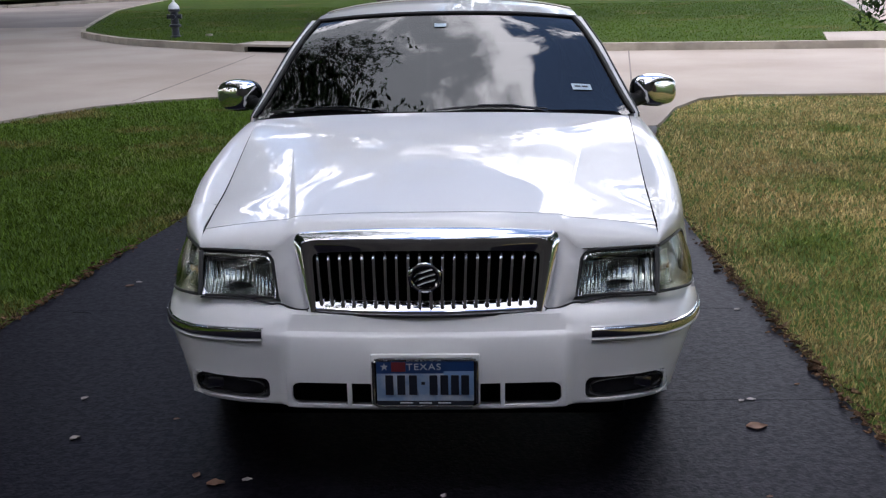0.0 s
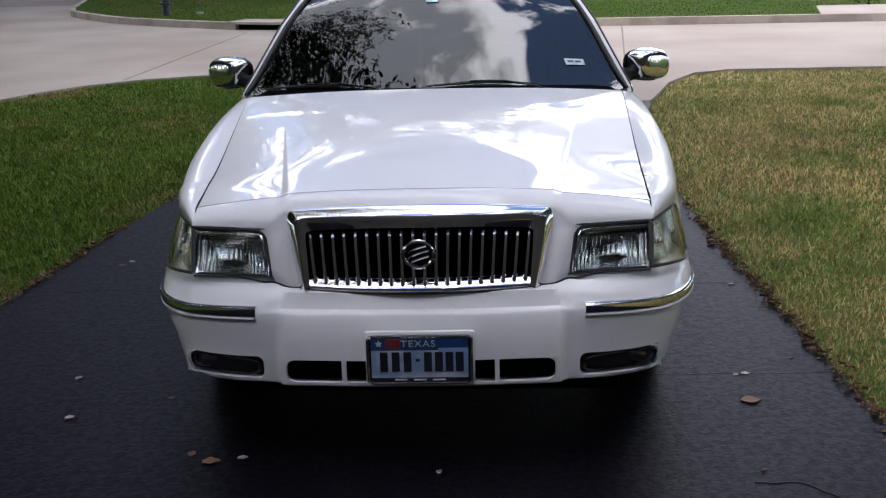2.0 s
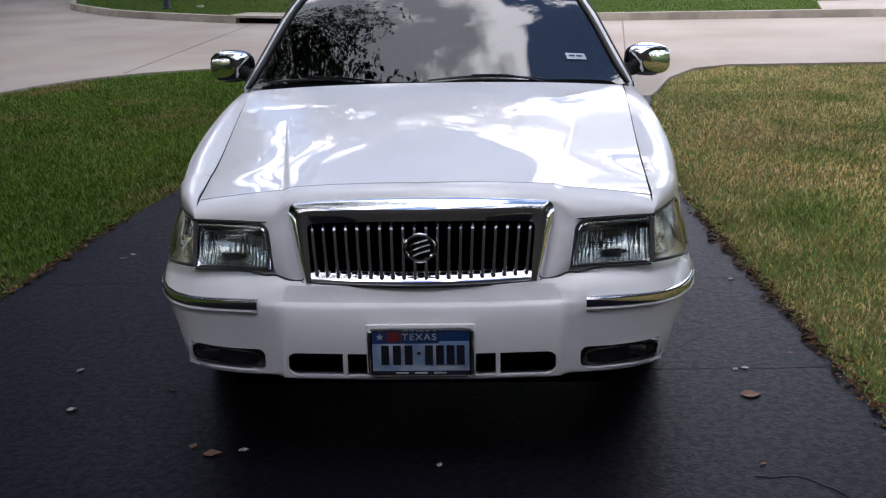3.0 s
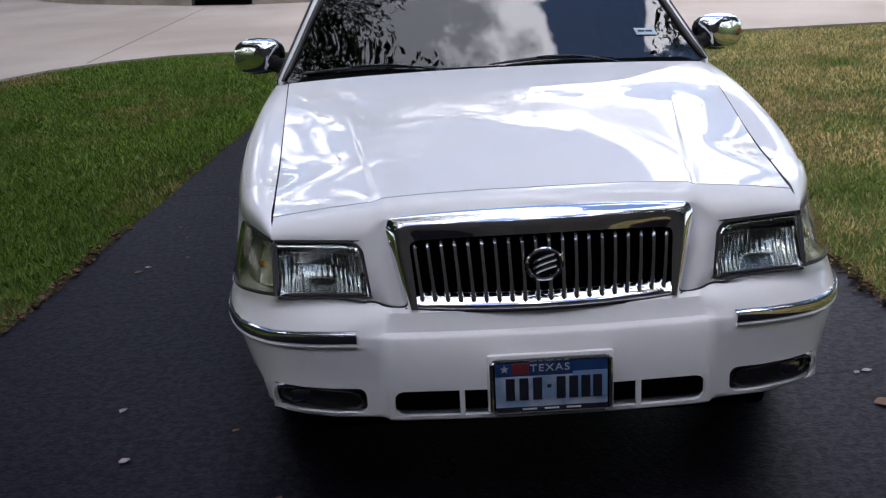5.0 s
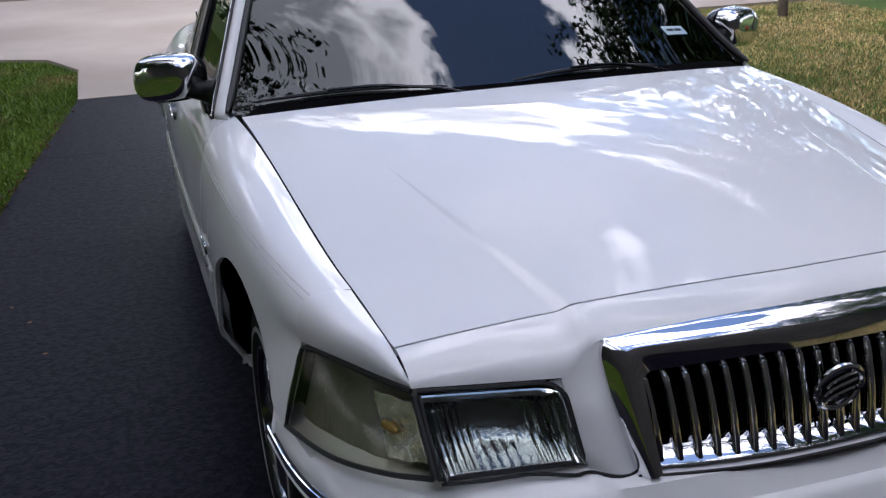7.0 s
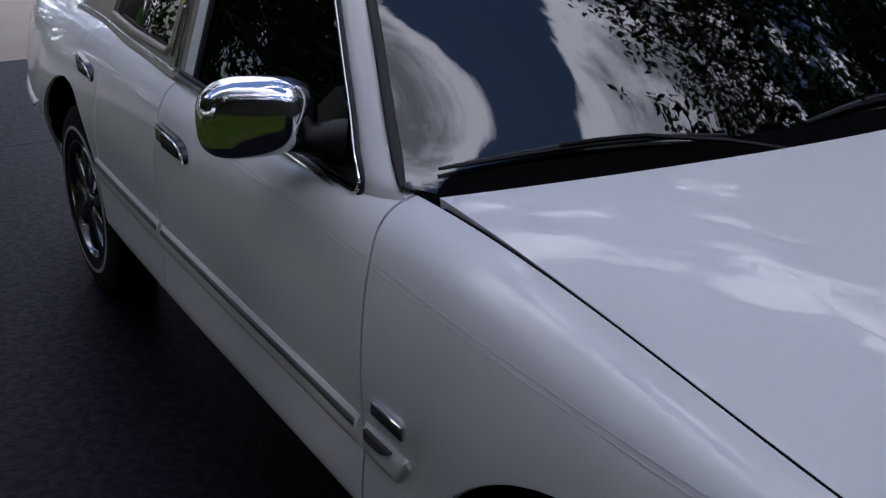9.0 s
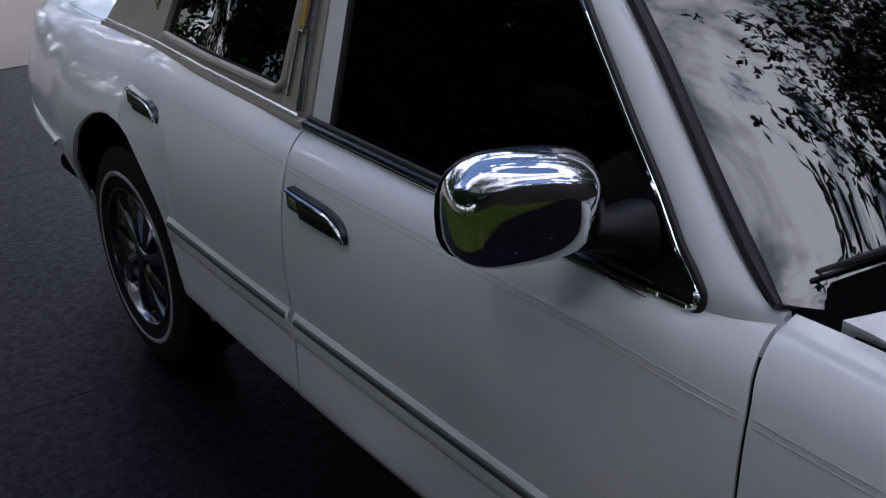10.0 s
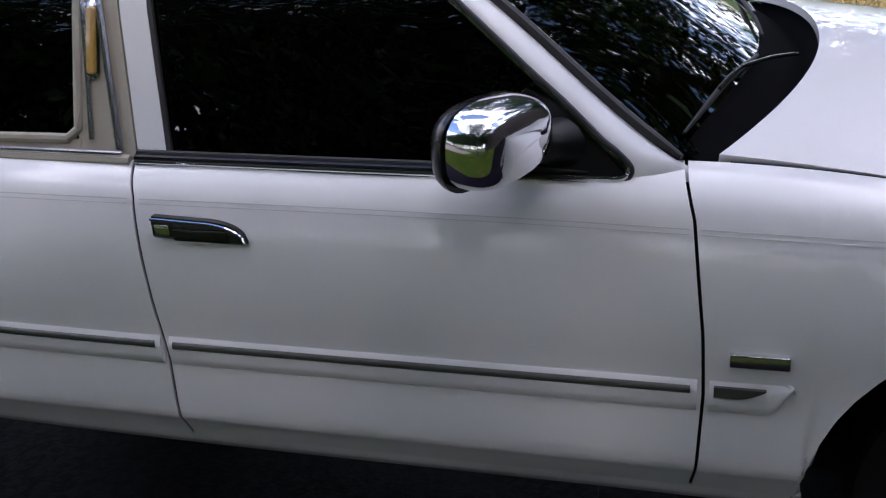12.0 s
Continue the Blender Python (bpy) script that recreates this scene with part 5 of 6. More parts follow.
def build_bumper():
    n, m = len(PLAN), len(PROFILE)
    idx = [-k for k in range(n - 1, 0, -1)] + list(range(n))
    rows = []
    for j in range(m):
        row = []
        for i in idx:
            x, y, z = bumper_point(abs(i), j)
            if z < .60 and y > .5:
                d = ARCH ** 2 - (z - WHEEL_Z) ** 2
                if d > 0:
                    y = min(y, WHEEL_F - math.sqrt(d) - .004)
            row.append((math.copysign(x, i) if i else 0.0, y, z))
        rows.append(row)

    def keep(j, i):
        a, b = idx[i], idx[i + 1]
        lo = min(abs(a), abs(b))
        xs_ = (PLAN[lo][0], PLAN[lo + 1][0])
        z0, z1 = PROFILE[j][0], PROFILE[j + 1][0]
        if z0 >= .3279 and z1 <= .403:
            if xs_[0] >= .16 and xs_[1] <= .236 or xs_[0] >= .248 and xs_[1] <= .4285:
                return False
        if z0 >= .3279 and z1 <= .4035 and xs_[0] >= .504 and xs_[1] <= .776:
            return False
        return True
    # rounded corners of the slot and of the lamp openings
    px, py = [p[0] for p in PLAN], [p[1] for p in PLAN]
    corners = []
    for cx, wx, r in ((.428, -1, .030), (.505, 1, .024), (.775, -1, .036)):
        for cz, wz in ((.328, 1), (.402, -1)):
            ring = [(cx, cz)] + [(cx + wx * r * (1 - math.cos(a)), cz + wz * r * (1 - math.sin(a))) for a in np.linspace(0, math.pi / 2, 7)]
            for sx in (-1, 1):
                v = [(sx * x, float(np.interp(x, px, py)) + d, z) for d in (.001, .014) for x, z in ring]
                n_ = len(ring)
                f = [(0, k, k + 1) for k in range(1, n_ - 1)] + [(k, k + n_, k + 1 + n_, k + 1) for k in range(1, n_ - 1)]
                corners.append((v, f))
    b = part("front_bumper", join(sheet(rows, .012, (0, .8, .5), keep), *corners), WHITE, sedan, "white wrapped front bumper cover")
    # slot backing and valance, coloured near-black in place of the shade there
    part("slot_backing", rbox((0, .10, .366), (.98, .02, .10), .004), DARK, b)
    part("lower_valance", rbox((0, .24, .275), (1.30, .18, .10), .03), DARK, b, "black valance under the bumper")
    for side in (-1, 1):
        # fog lamp in its opening
        rows = []
        for z in np.linspace(.326, .404, 6):
            row = []
            for x in np.linspace(.507, .772, 14):
                y = float(np.interp(x, [p[0] for p in PLAN], [p[1] for p in PLAN]))
                row.append((x, y + .030, z))
            rows.append(row)
        fog = part("fog_lamp", flip(sheet(rows, .006, (.6, 1, .4)), side), FOG, b, "dusty dark fog lamp")
        rows = []
        for k in range(24):
            a = 2 * math.pi * k / 24
            x = .640 + .118 * math.copysign(abs(math.cos(a)) ** .6, math.cos(a))
            z = .365 + .029 * math.copysign(abs(math.sin(a)) ** .6, math.sin(a)) + .004 * (x - .64) / .12
            rows.append((x, float(np.interp(x, [p[0] for p in PLAN], [p[1] for p in PLAN])) + .016, z))
        part("fog_bezel", flip(tube(rows, .006, 6, closed=True), side), GLOSS_BLACK, fog)
        part("fog_bowl", flip(data_of(rbox((.685, .115, .365), (.075, .012, .040), .006)), side), REFLECTOR, fog)
        seam = [(.739, .172, .639), (.66, .158, .6385), (.58, .149, .638)]
        for x in np.linspace(.505, .385, 9):
            k = np.clip((x - .385) / .105, 0, 1)
            w = np.clip((x - .440) / .028, 0, 1)
            yc = .146 - .014 * math.sin(math.pi * np.clip((x - .378) / .09, 0, 1)) - .004 * k
            inset = [o * w + p[1] * (1 - w) for o, p in zip(OUTER, PROFILE)]
            z = float(np.interp(yc - np.interp(x, px, py), inset[3:], [p[0] for p in PROFILE[3:]]))
            seam.append((x, yc - .004, (.602 + (z - .602) * k * k * (3 - 2 * k) if z > .602 else z) + .002))
        part("panel_seam", flip(tube(smooth_path(seam, 30), .0034, 6), side), BLACK, b)
        # rub strip with bright face
        path = [(.522, .0525)] + [(x, y) for x, y in PLAN if x > .53]
        fine = smooth_path(path, 40)
        rows, ledge = [], []
        for k, (x, y) in enumerate(fine[:-2]):
            a, c = fine[max(0, k - 1)], fine[k + 1]
            tx, ty = c - a
            q = math.hypot(tx, ty)
            nx, ny = ty / q, -tx / q
            zc = .548 - .040 * np.clip((y - .06) / .5, 0, 1)
            h = .0155 - .004 * k / 38
            out = -.012 + .004 * np.clip((y - .1) / .3, 0, 1)
            rows.append([(x + nx * (out + o), y + ny * (out + o), zc + dz) for o, dz in ((-.025, h + .002), (.006, h), (.011, h * .8), (.0125, 0), (.011, -h * .8), (.006, -h), (-.02, -h))])
            ledge.append((x + nx * (out + .006), y + ny * (out + .006), zc - h - .005))
        part("rub_strip", flip(sheet(rows, .004, (.4, .9, .55)), side), CHROME, b, "dark reflecting chrome rub strip")
        part("strip_ledge", flip(tube(ledge, .0065, 8), side), WHITE, b)
        part("strip_seal", flip(tube([(x, y - .002, z + .032) for x, y, z in ledge], .003, 6), side), BLACK, b)
    return b


def build_plate():
    p = part("number_plate", rbox((0, -.010, .412), (.318, .008, .158), .006), GLOSS_BLACK, sedan, "blue and white licence plate in a dark frame")
    part("mount", rbox((0, .006, .413), (.345, .018, .178), .012), WHITE, p)
    loop = [(-.162, .334), (.162, .334), (.162, .490), (-.162, .490)]
    pts = []
    for k in range(4):
        a, b = np.array(loop[k]), np.array(loop[(k + 1) % 4])
        pts += [tuple(a + (b - a) * u) for u in (.05, .5, .95)]
    part("plate_frame", tube([(x, -.013, z) for x, z in pts], .0055, 6, closed=True), STEEL, p, "dull bright plate frame")
    part("field", rbox((0, -.0150, .400), (.304, .002, .118), .0008, seg=1), PLATE_PALE, p, "pale blue plate field")
    part("sky_band", rbox((0, -.0152, .4635), (.304, .002, .040), .0008, seg=1), PLATE_BLUE, p)
    part("blue_fade", rbox((.105, -.0158, .412), (.094, .002, .08), .0008, seg=1), PLATE_MID, p)
    part("red_patch", rbox((-.083, -.0160, .466), (.045, .002, .032), .0008, seg=1), PLATE_RED, p)
    part("ground_band", rbox((0, -.0156, .345), (.304, .002, .016), .0008, seg=1), PLATE_INK, p)
    star = []
    for k in range(10):
        a, r = math.pi / 2 + k * math.pi / 5, (.013 if k % 2 == 0 else .0055)
        star.append((-.127 + r * math.cos(a), .467 + r * math.sin(a)))
    bm = bmesh.new()
    f = bm.faces.new([bm.verts.new((x, -.0185, z)) for x, z in star])
    part("star", bm, PLATE_WHITE, p)
    cu = bpy.data.curves.new("state_name", "FONT")
    cu.body, cu.size, cu.align_x, cu.align_y, cu.extrude = "TEXAS", .030, "CENTER", "CENTER", .0006
    cu.space_character = 1.15
    tmp = new("state_name", cu)
    me = bpy.data.meshes.new_from_object(tmp.evaluated_get(bpy.context.evaluated_depsgraph_get()))
    bpy.data.objects.remove(tmp)
    me.materials.clear()
    me.materials.append(PLATE_WHITE)
    me.transform(Matrix.Translation((-.004, -.0180, .466)) @ Matrix.Rotation(radians(90), 4, "X") @ Matrix.Diagonal((1.12, 1, 1, 1)))
    part("state_name", me, PLATE_WHITE, p, "white state name lettering")
    for x in (-.112, -.075, -.038, .026, .060, .093, .125):
        part("number_bar", rbox((x, -.0175, .406), (.025, .002, .066), .001, seg=1), PLATE_INK, p)
    part("number_bar", rbox((-.006, -.0175, .412), (.012, .002, .010), .001, seg=1), PLATE_INK, p)
    for x in (-.06, 0, .06):
        part("small_print_bar", rbox((x, -.0178, .346), (.040, .002, .005), .0008, seg=1), PLATE_WHITE, p)


def lathe(profile, n=40):
    """A turned body about the x axis; profile: (x, radius)."""
    rings = [[(x, r * math.cos(a), r * math.sin(a)) for a in np.linspace(0, 2 * math.pi, n, endpoint=False)] for x, r in profile]
    return ring_loft(rings, caps=False)


def build_wheels():
    R = .335
    first = None
    for name_y in (WHEEL_F, WHEEL_R):
        for side in (-1, 1):
            w = new("wheel")
            w.empty_display_size = .1
            w.parent = sedan
            w.matrix_parent_inverse = Matrix.Translation(sedan.location).inverted()
            w.location = (side * .808, name_y + (.05 if name_y > 2 else 0), R - .012)
            w.rotation_euler = (0, 0, 0 if side > 0 else math.pi)
            if first is None:
                first = []
                first.append(part("tyre", lathe([(-.10, .21), (-.112, .26), (-.11, .30), (-.095, R - .006), (-.06, R), (.06, R), (.09, R - .006), (.104, .31), (.1105, .27), (.108, .235), (.098, .213)], 48), TYRE, w))
                first.append(part("whitewall", lathe([(.1105, .262), (.1125, .260), (.1135, .255), (.1130, .250), (.1115, .248)], 48), WALL_WHITE, w, "thin whitewall band"))
                first.append(part("rim", lathe([(-.05, .205), (.085, .205), (.100, .214), (.106, .212), (.106, .205), (.095, .197), (.070, .190), (.060, .15), (.060, .02)], 48), ALLOY, w, "bright alloy rim"))
                first.append(part("hub_cap", lathe([(.05, .05), (.085, .048), (.094, .040), (.098, .02), (.098, .001)], 28), ALLOY, w))
                for k in range(9):
                    rings = []
                    for u in np.linspace(0, 1, 6):
                        r = .035 + .165 * u
                        tw = .35 * u
                        h = .017 + .014 * u
                        x = .088 + .006 * math.sin(math.pi * u)
                        rr = []
                        for dx, dt in ((-.022, -h), (0, -h * .8), (.006, 0), (0, h * .8), (-.022, h)):
                            y, z = dt, r
                            a = 2 * math.pi * k / 9 + tw * .4
                            rr.append((x + dx, y * math.cos(a) - z * math.sin(a), y * math.sin(a) + z * math.cos(a)))
                        rings.append(rr)
                    first.append(part("spoke", ring_loft(rings), ALLOY, w))
                first.append(part("brake_disc", lathe([(.02, .15), (.03, .15), (.03, .03)], 28), STEEL, w))
            else:
                for o in first:
                    c = o.copy()
                    scene.collection.objects.link(c)
                    c.parent = w
                    c.matrix_parent_inverse = Matrix()


def build_rear_bumper():
    plan = [(.0, 5.36), (.30, 5.355), (.55, 5.31), (.70, 5.22), (.785, 5.06), (.852, 4.84), (.902, 4.60), (.934, 4.36)]
    fine = smooth_path(plan, 40)
    prof = [(.36, .20), (.42, .13), (.48, .06), (.52, .02), (.545, .004), (.56, 0), (.575, .008), (.60, .028), (.625, .05)]
    for side in (-1, 1):
        rows = []
        for z, ins in prof:
            rows.append([(x - ins * .6 * min(1, x / .5), y - ins * (1 - min(1, x / .95)), z) for x, y in fine])
        b = part("rear_bumper", flip(sheet(rows, .012, (0, 4.5, .5)), side), WHITE, sedan)
        part("rub_strip", flip(tube([(x + .004, y + .003, .560) for x, y in fine[8:]], .016, 8, flat=.8), side), WHITE, b)
        part("strip_line", flip(tube([(x + .018 * min(1, x / .8), y, .560) for x, y in fine[20:]], .005, 6), side), GREY_STRIP, b)
        part("tail_lamp", flip(sheet([[(x, 5.262 + .03 * (1 - (x / .7) ** 4), z) for x in np.linspace(.34, .69, 8)] for z in (.66, .74, .80)], .01, (0, 4.5, .7)), side), RED, sedan)


for side_ in (-1, 1):
    build_side(side_)
    build_vinyl_side(side_)
    build_lamps(side_)
build_hood()
build_roof()
build_glass()
build_header()
build_grille()
build_bumper()
build_plate()
build_rear_bumper()
build_wheels()
build_cabin()


# ---------------------------------------------------------------- trees, lawn and loose things
def leaf_mesh(name, centres, spread, per, size, seed, mat):
    """A crown: many small leaf blades round the ends of the twigs."""
    rng = np.random.default_rng(seed)
    c = np.repeat(np.asarray(centres, float), per, axis=0)
    n = len(c)
    bunch = 11 if per > 100 else 4
    twig = rng.normal(0, 1, (n // bunch + 1, 3)) * np.asarray(spread)
    p = c + np.repeat(twig, bunch, axis=0)[:n] + rng.normal(0, 1, (n, 3)) * (size * 1.25, size * 1.25, size * .8)
    d = rng.normal(0, 1, (n, 3))
    d[:, 2] -= .3
    d /= np.linalg.norm(d, axis=1, keepdims=True)
    e = np.cross(d, rng.normal(0, 1, (n, 3)))
    e /= np.linalg.norm(e, axis=1, keepdims=True)
    L = size * rng.uniform(.6, 1.3, (n, 1))
    q = np.stack([p - d * L, p + e * L * .42, p + d * L, p - e * L * .42], axis=1).reshape(-1, 3)
    me = bpy.data.meshes.new(name)
    me.vertices.add(4 * n)
    me.vertices.foreach_set("co", q.ravel())
    me.loops.add(4 * n)
    me.loops.foreach_set("vertex_index", np.arange(4 * n, dtype=np.int32))
    me.polygons.add(n)
    me.polygons.foreach_set("loop_start", np.arange(0, 4 * n, 4, dtype=np.int32))
    me.update(calc_edges=True)
    me.validate()
    me.materials.append(mat)
    return me


def oak(place, height, radius, seed, label, low=0.35, clumps=150, per=90, size=.085, squash=.55):
    rng = random.Random(seed)
    t = thing("oak_tree", place, label, "tree")
    x0, y0, z0 = place
    trunk = [(x0 + rng.uniform(-.1, .1) * k, y0 + rng.uniform(-.1, .1) * k, z0 - .1 + height * .5 * k / 5) for k in range(6)]
    part("trunk", tube(trunk, [.34, .27, .24, .22, .19, .14], 12), BARK, t)
    ends = []
    for k in range(11):
        a = 2 * math.pi * k / 11 + rng.uniform(-.3, .3)
        start = Vector(trunk[rng.randint(2, 5)])
        reach, rise = radius * rng.uniform(.55, .98), height * rng.uniform(.05, .42)
        end = start + Vector((math.cos(a) * reach, math.sin(a) * reach, rise))
        pts = [start.lerp(end, u) + Vector((rng.uniform(-.25, .25), rng.uniform(-.25, .25), .5 * math.sin(math.pi * u))) * (1 if 0 < u < 1 else 0) for u in (0, .25, .5, .75, 1)]
        part("limb", tube(pts, [.12, .09, .07, .045, .02], 8), BARK, t)
        ends += pts[1:]
    centres = []
    while len(centres) < clumps:
        if rng.random() < .35:
            c = rng.choice(ends) + Vector((rng.gauss(0, .5), rng.gauss(0, .5), rng.gauss(0, .4)))
        else:
            v = Vector((rng.gauss(0, 1), rng.gauss(0, 1), rng.gauss(0, 1))).normalized() * rng.uniform(.55, 1.0)
            c = Vector((x0 + v.x * radius, y0 + v.y * radius, z0 + height * .66 + v.z * height * squash * .62))
        if c.z > z0 + height * low:
            centres.append(tuple(c))
    part("crown", leaf_mesh("crown", centres, (.48, .48, .30), per, size, seed, LEAF), LEAF, t)
    return t


oak((-6.9, 2.6, -.03), 12.5, 6.1, 3, "large broad oak with dense dark foliage beside the driveway", low=.10, clumps=820, per=132, size=.066, squash=.86)
oak((-9.5, -2.5, -.03), 12.0, 5.5, 8, "large broad oak with dense dark foliage near the house", low=.10, clumps=420, per=90, squash=.84)
oak((-19, 12, -.03), 12.0, 6.0, 21, "broad oak across the side street", low=.12, clumps=300, per=80, size=.11)
oak((-20, 21, -.03), 12.0, 5.0, 22, "broad oak across the side street", low=.12, clumps=240, per=70, size=.11)
# oaks added out of view, dense enough to block low sky and darken reflections
side_oak = oak((-15.5, 5.5, -.03), 13.5, 5.4, 23, "broad unseen oak added along the side street", low=.08, clumps=470, per=52, size=.17, squash=.86)
for x, y, turn in ((-14.6, 16.5, 80), (-15.5, 24.5, 200), (-15.0, 11.0, 330), (-18.0, -1.0, 300), (-15.5, -9.0, 40), (-5.0, -12.5, 10), (5.0, -12.0, 150), (15.0, -12.0, 260)):
    copy_thing(side_oak, pose(x, y, -.03, 0, 0, turn))
oak((9.2, 3.3, -.03), 10.4, 4.9, 5, "spreading oak with dark foliage on the sunny lawn", low=.15, clumps=420, per=121, size=.088, squash=.80)
oak((8.3, -2.4, -.03), 11.6, 4.9, 6, "tall oak with dark foliage on the sunny lawn", low=.14, clumps=480, per=121, size=.088, squash=.82)
oak((9.3, 8.2, -.03), 10.5, 4.4, 33, "spreading oak on the lawn near the street", low=.18, clumps=420, per=121, size=.07, squash=.80)
oak((-2.6, 28.5, .1), 15.5, 6.6, 41, "tall broad oak across the street", low=.16, clumps=520, per=110, size=.11, squash=.80)
oak((-19.5, 33, .1), 17.0, 7.6, 43, "tall broad oak beyond the side street", low=.12, clumps=420, per=90, size=.15, squash=.80)
oak((16, 30, .1), 11.0, 5.0, 12, "oak across the street", low=.30, clumps=150, per=60, size=.11)
oak((-3, 46, .1), 11.0, 5.5, 13, "oak far across the street", low=.28, clumps=150, per=60, size=.12)
far_oak = oak((-10, 60, .1), 19.0, 8.5, 15, "tall oak far across the street", low=.10, clumps=260, per=80, size=.30, squash=.8)
for x, y in ((-22, 63), (-35, 60), (-50, 52)):
    copy_thing(far_oak, pose(x, y, .1, 0, 0, 40 * x))
oak((7, 50, .1), 12.0, 5.5, 14, "oak far across the street", low=.28, clumps=150, per=60, size=.12)


# trees and shrubs all round at the end of the view
rng_ = random.Random(77)
woods = []
for k in range(900):
    a = 2 * math.pi * k / 900 + rng_.uniform(-.004, .004)
    r = rng_.uniform(62, 76)
    woods.append((r * math.cos(a), 10 + 1.15 * r * math.sin(a), rng_.uniform(.2, 1) ** 1.3 * rng_.uniform(2.5, 8.5)))
tagged(new("far_woods", leaf_mesh("far_woods", woods, (1.3, 1.3, 1.2), 60, .38, 31, LEAF)), "dark trees and shrubs far around the street", "trees", kind="stuff")


def inside(poly, x, y):
    poly = np.asarray(poly)
    r = np.zeros(len(x), bool)
    j = len(poly) - 1
    for i in range(len(poly)):
        xi, yi, xj, yj = *poly[i], *poly[j]
        r ^= ((yi > y) != (yj > y)) & (x < (xj - xi) * (y - yi) / (yj - yi + 1e-12) + xi)
        j = i
    return r


def grass_material():
    m = material("lawn_grass", (0.112, 0.182, 0.020), 0.6, spec=0.15, scale=2.2, vary=.25, second=(0.28, 0.20, 0.085), second_scale=.9, second_at=(.53, .68), island=.45)
    return m


GRASS = grass_material()
GRASS_FAR = material("far_lawn_grass", (0.072, 0.118, 0.014), 0.7, spec=0.05, scale=2.2, vary=.3, second=(0.16, 0.13, 0.045), second_scale=.35, second_at=(.55, .72), island=.3)
GRASS_DRY = material("dry_lawn_grass", (0.17, 0.22, 0.045), 0.6, spec=0.15, scale=7, vary=.35, second=(0.60, 0.45, 0.22), second_scale=1.1, second_at=(.28, .52), island=.55)


def lawn_blades(name, poly, count, z, height, width, seed, mat, label, centre=(0, -2.5), power=1.0):
    """Grass blades as bent slips, thicker towards the driveway's head."""
    rng = np.random.default_rng(seed)
    poly = np.asarray(poly, float)
    lo, hi = poly.min(0), poly.max(0)
    xs, yy = [], []
    have = 0
    while have < count:
        x, y = rng.uniform(lo[0], hi[0], 200000), rng.uniform(lo[1], hi[1], 200000)
        d = np.hypot(x - centre[0], y - centre[1])
        ok = inside(poly, x, y) & (rng.random(len(x)) < np.minimum(1, (3.0 / d) ** power))
        xs.append(x[ok])
        yy.append(y[ok])
        have += int(ok.sum())
    x, y = np.concatenate(xs)[:count], np.concatenate(yy)[:count]
    n = count
    d = np.hypot(x - centre[0], y - centre[1])
    grow = np.clip(d / 4.0, 1, 1.9)
    a = rng.uniform(0, 2 * np.pi, n)
    h = height * rng.uniform(.5, 1.25, n)
    w = width * rng.uniform(.7, 1.3, n) * grow
    lean = rng.uniform(.2, 1.1, n) * h
    b = rng.uniform(0, 2 * np.pi, n)
    base = np.stack([x, y, np.full(n, z)], 1)
    sidev = np.stack([np.cos(a), np.sin(a), np.zeros(n)], 1) * w[:, None] / 2
    tip = base + np.stack([np.cos(b) * lean, np.sin(b) * lean, h], 1)
    mid = base + np.stack([np.cos(b) * lean * .35, np.sin(b) * lean * .35, h * .62], 1)
    q = np.stack([base - sidev, base + sidev, mid + sidev * .8, tip, mid - sidev * .8], 1).reshape(-1, 3)
    me = bpy.data.meshes.new(name)
    me.vertices.add(5 * n)
    me.vertices.foreach_set("co", q.ravel())
    me.loops.add(5 * n)
    me.loops.foreach_set("vertex_index", np.arange(5 * n, dtype=np.int32))
    me.polygons.add(n)
    me.polygons.foreach_set("loop_start", np.arange(0, 5 * n, 5, dtype=np.int32))
    me.update(calc_edges=True)
    me.validate()
    me.materials.append(mat)
    return tagged(new(name, me), label, "grass", kind="stuff")


left_poly = [(x - .01, y) for x, y in LEFT_EDGE if y > -2.1] + [(-1.47, 9.5), (-1.78, 10.33), (-2.5, 10.76), (-3.4, 10.71), (-4.1, 10.41), (-4.7, 9.9), (-5.1, 9.25), (-5.45, 8.45),
                                                             (-5.9, 7.1), (-6.5, 5.0), (-6.5, -4.1), (-2.56, -4.1), (-2.46, -2.2)]
right_poly = [(1.67, -1.0), (1.79, -4.1), (7.5, -4.1), (7.5, 10.2), (5.2, 10.24), (3.35, 10.26), (2.87, 10.0), (2.42, 9.18), (2.10, 8.12), (2.0, 7.86)] + [(x + .01, y) for x, y in RIGHT_EDGE if -.9 < y < 7.8]
lawn_blades("grass", left_poly, 200000, -.03, .036, .0044, 1, GRASS, "green mown grass beside the driveway")
lawn_blades("grass", right_poly, 230000, -.03, .030, .0042, 2, GRASS_DRY, "patchy green and straw-brown grass beside the driveway")
far_poly = [(-13.2, 36.2), (-11.2, 28.9), (-10.2, 25.0), (-8.8, 22.2), (-7.0, 20.1), (-5.1, 18.75), (-3.2, 17.8), (2.6, 17.25), (6.6, 17.1), (7.1, 19.3), (8.6, 19.3), (10.8, 28), (12.6, 36)]
lawn_blades("grass", far_poly, 60000, .12, .026, .008, 3, GRASS_FAR, "mown grass across the street", power=.6)

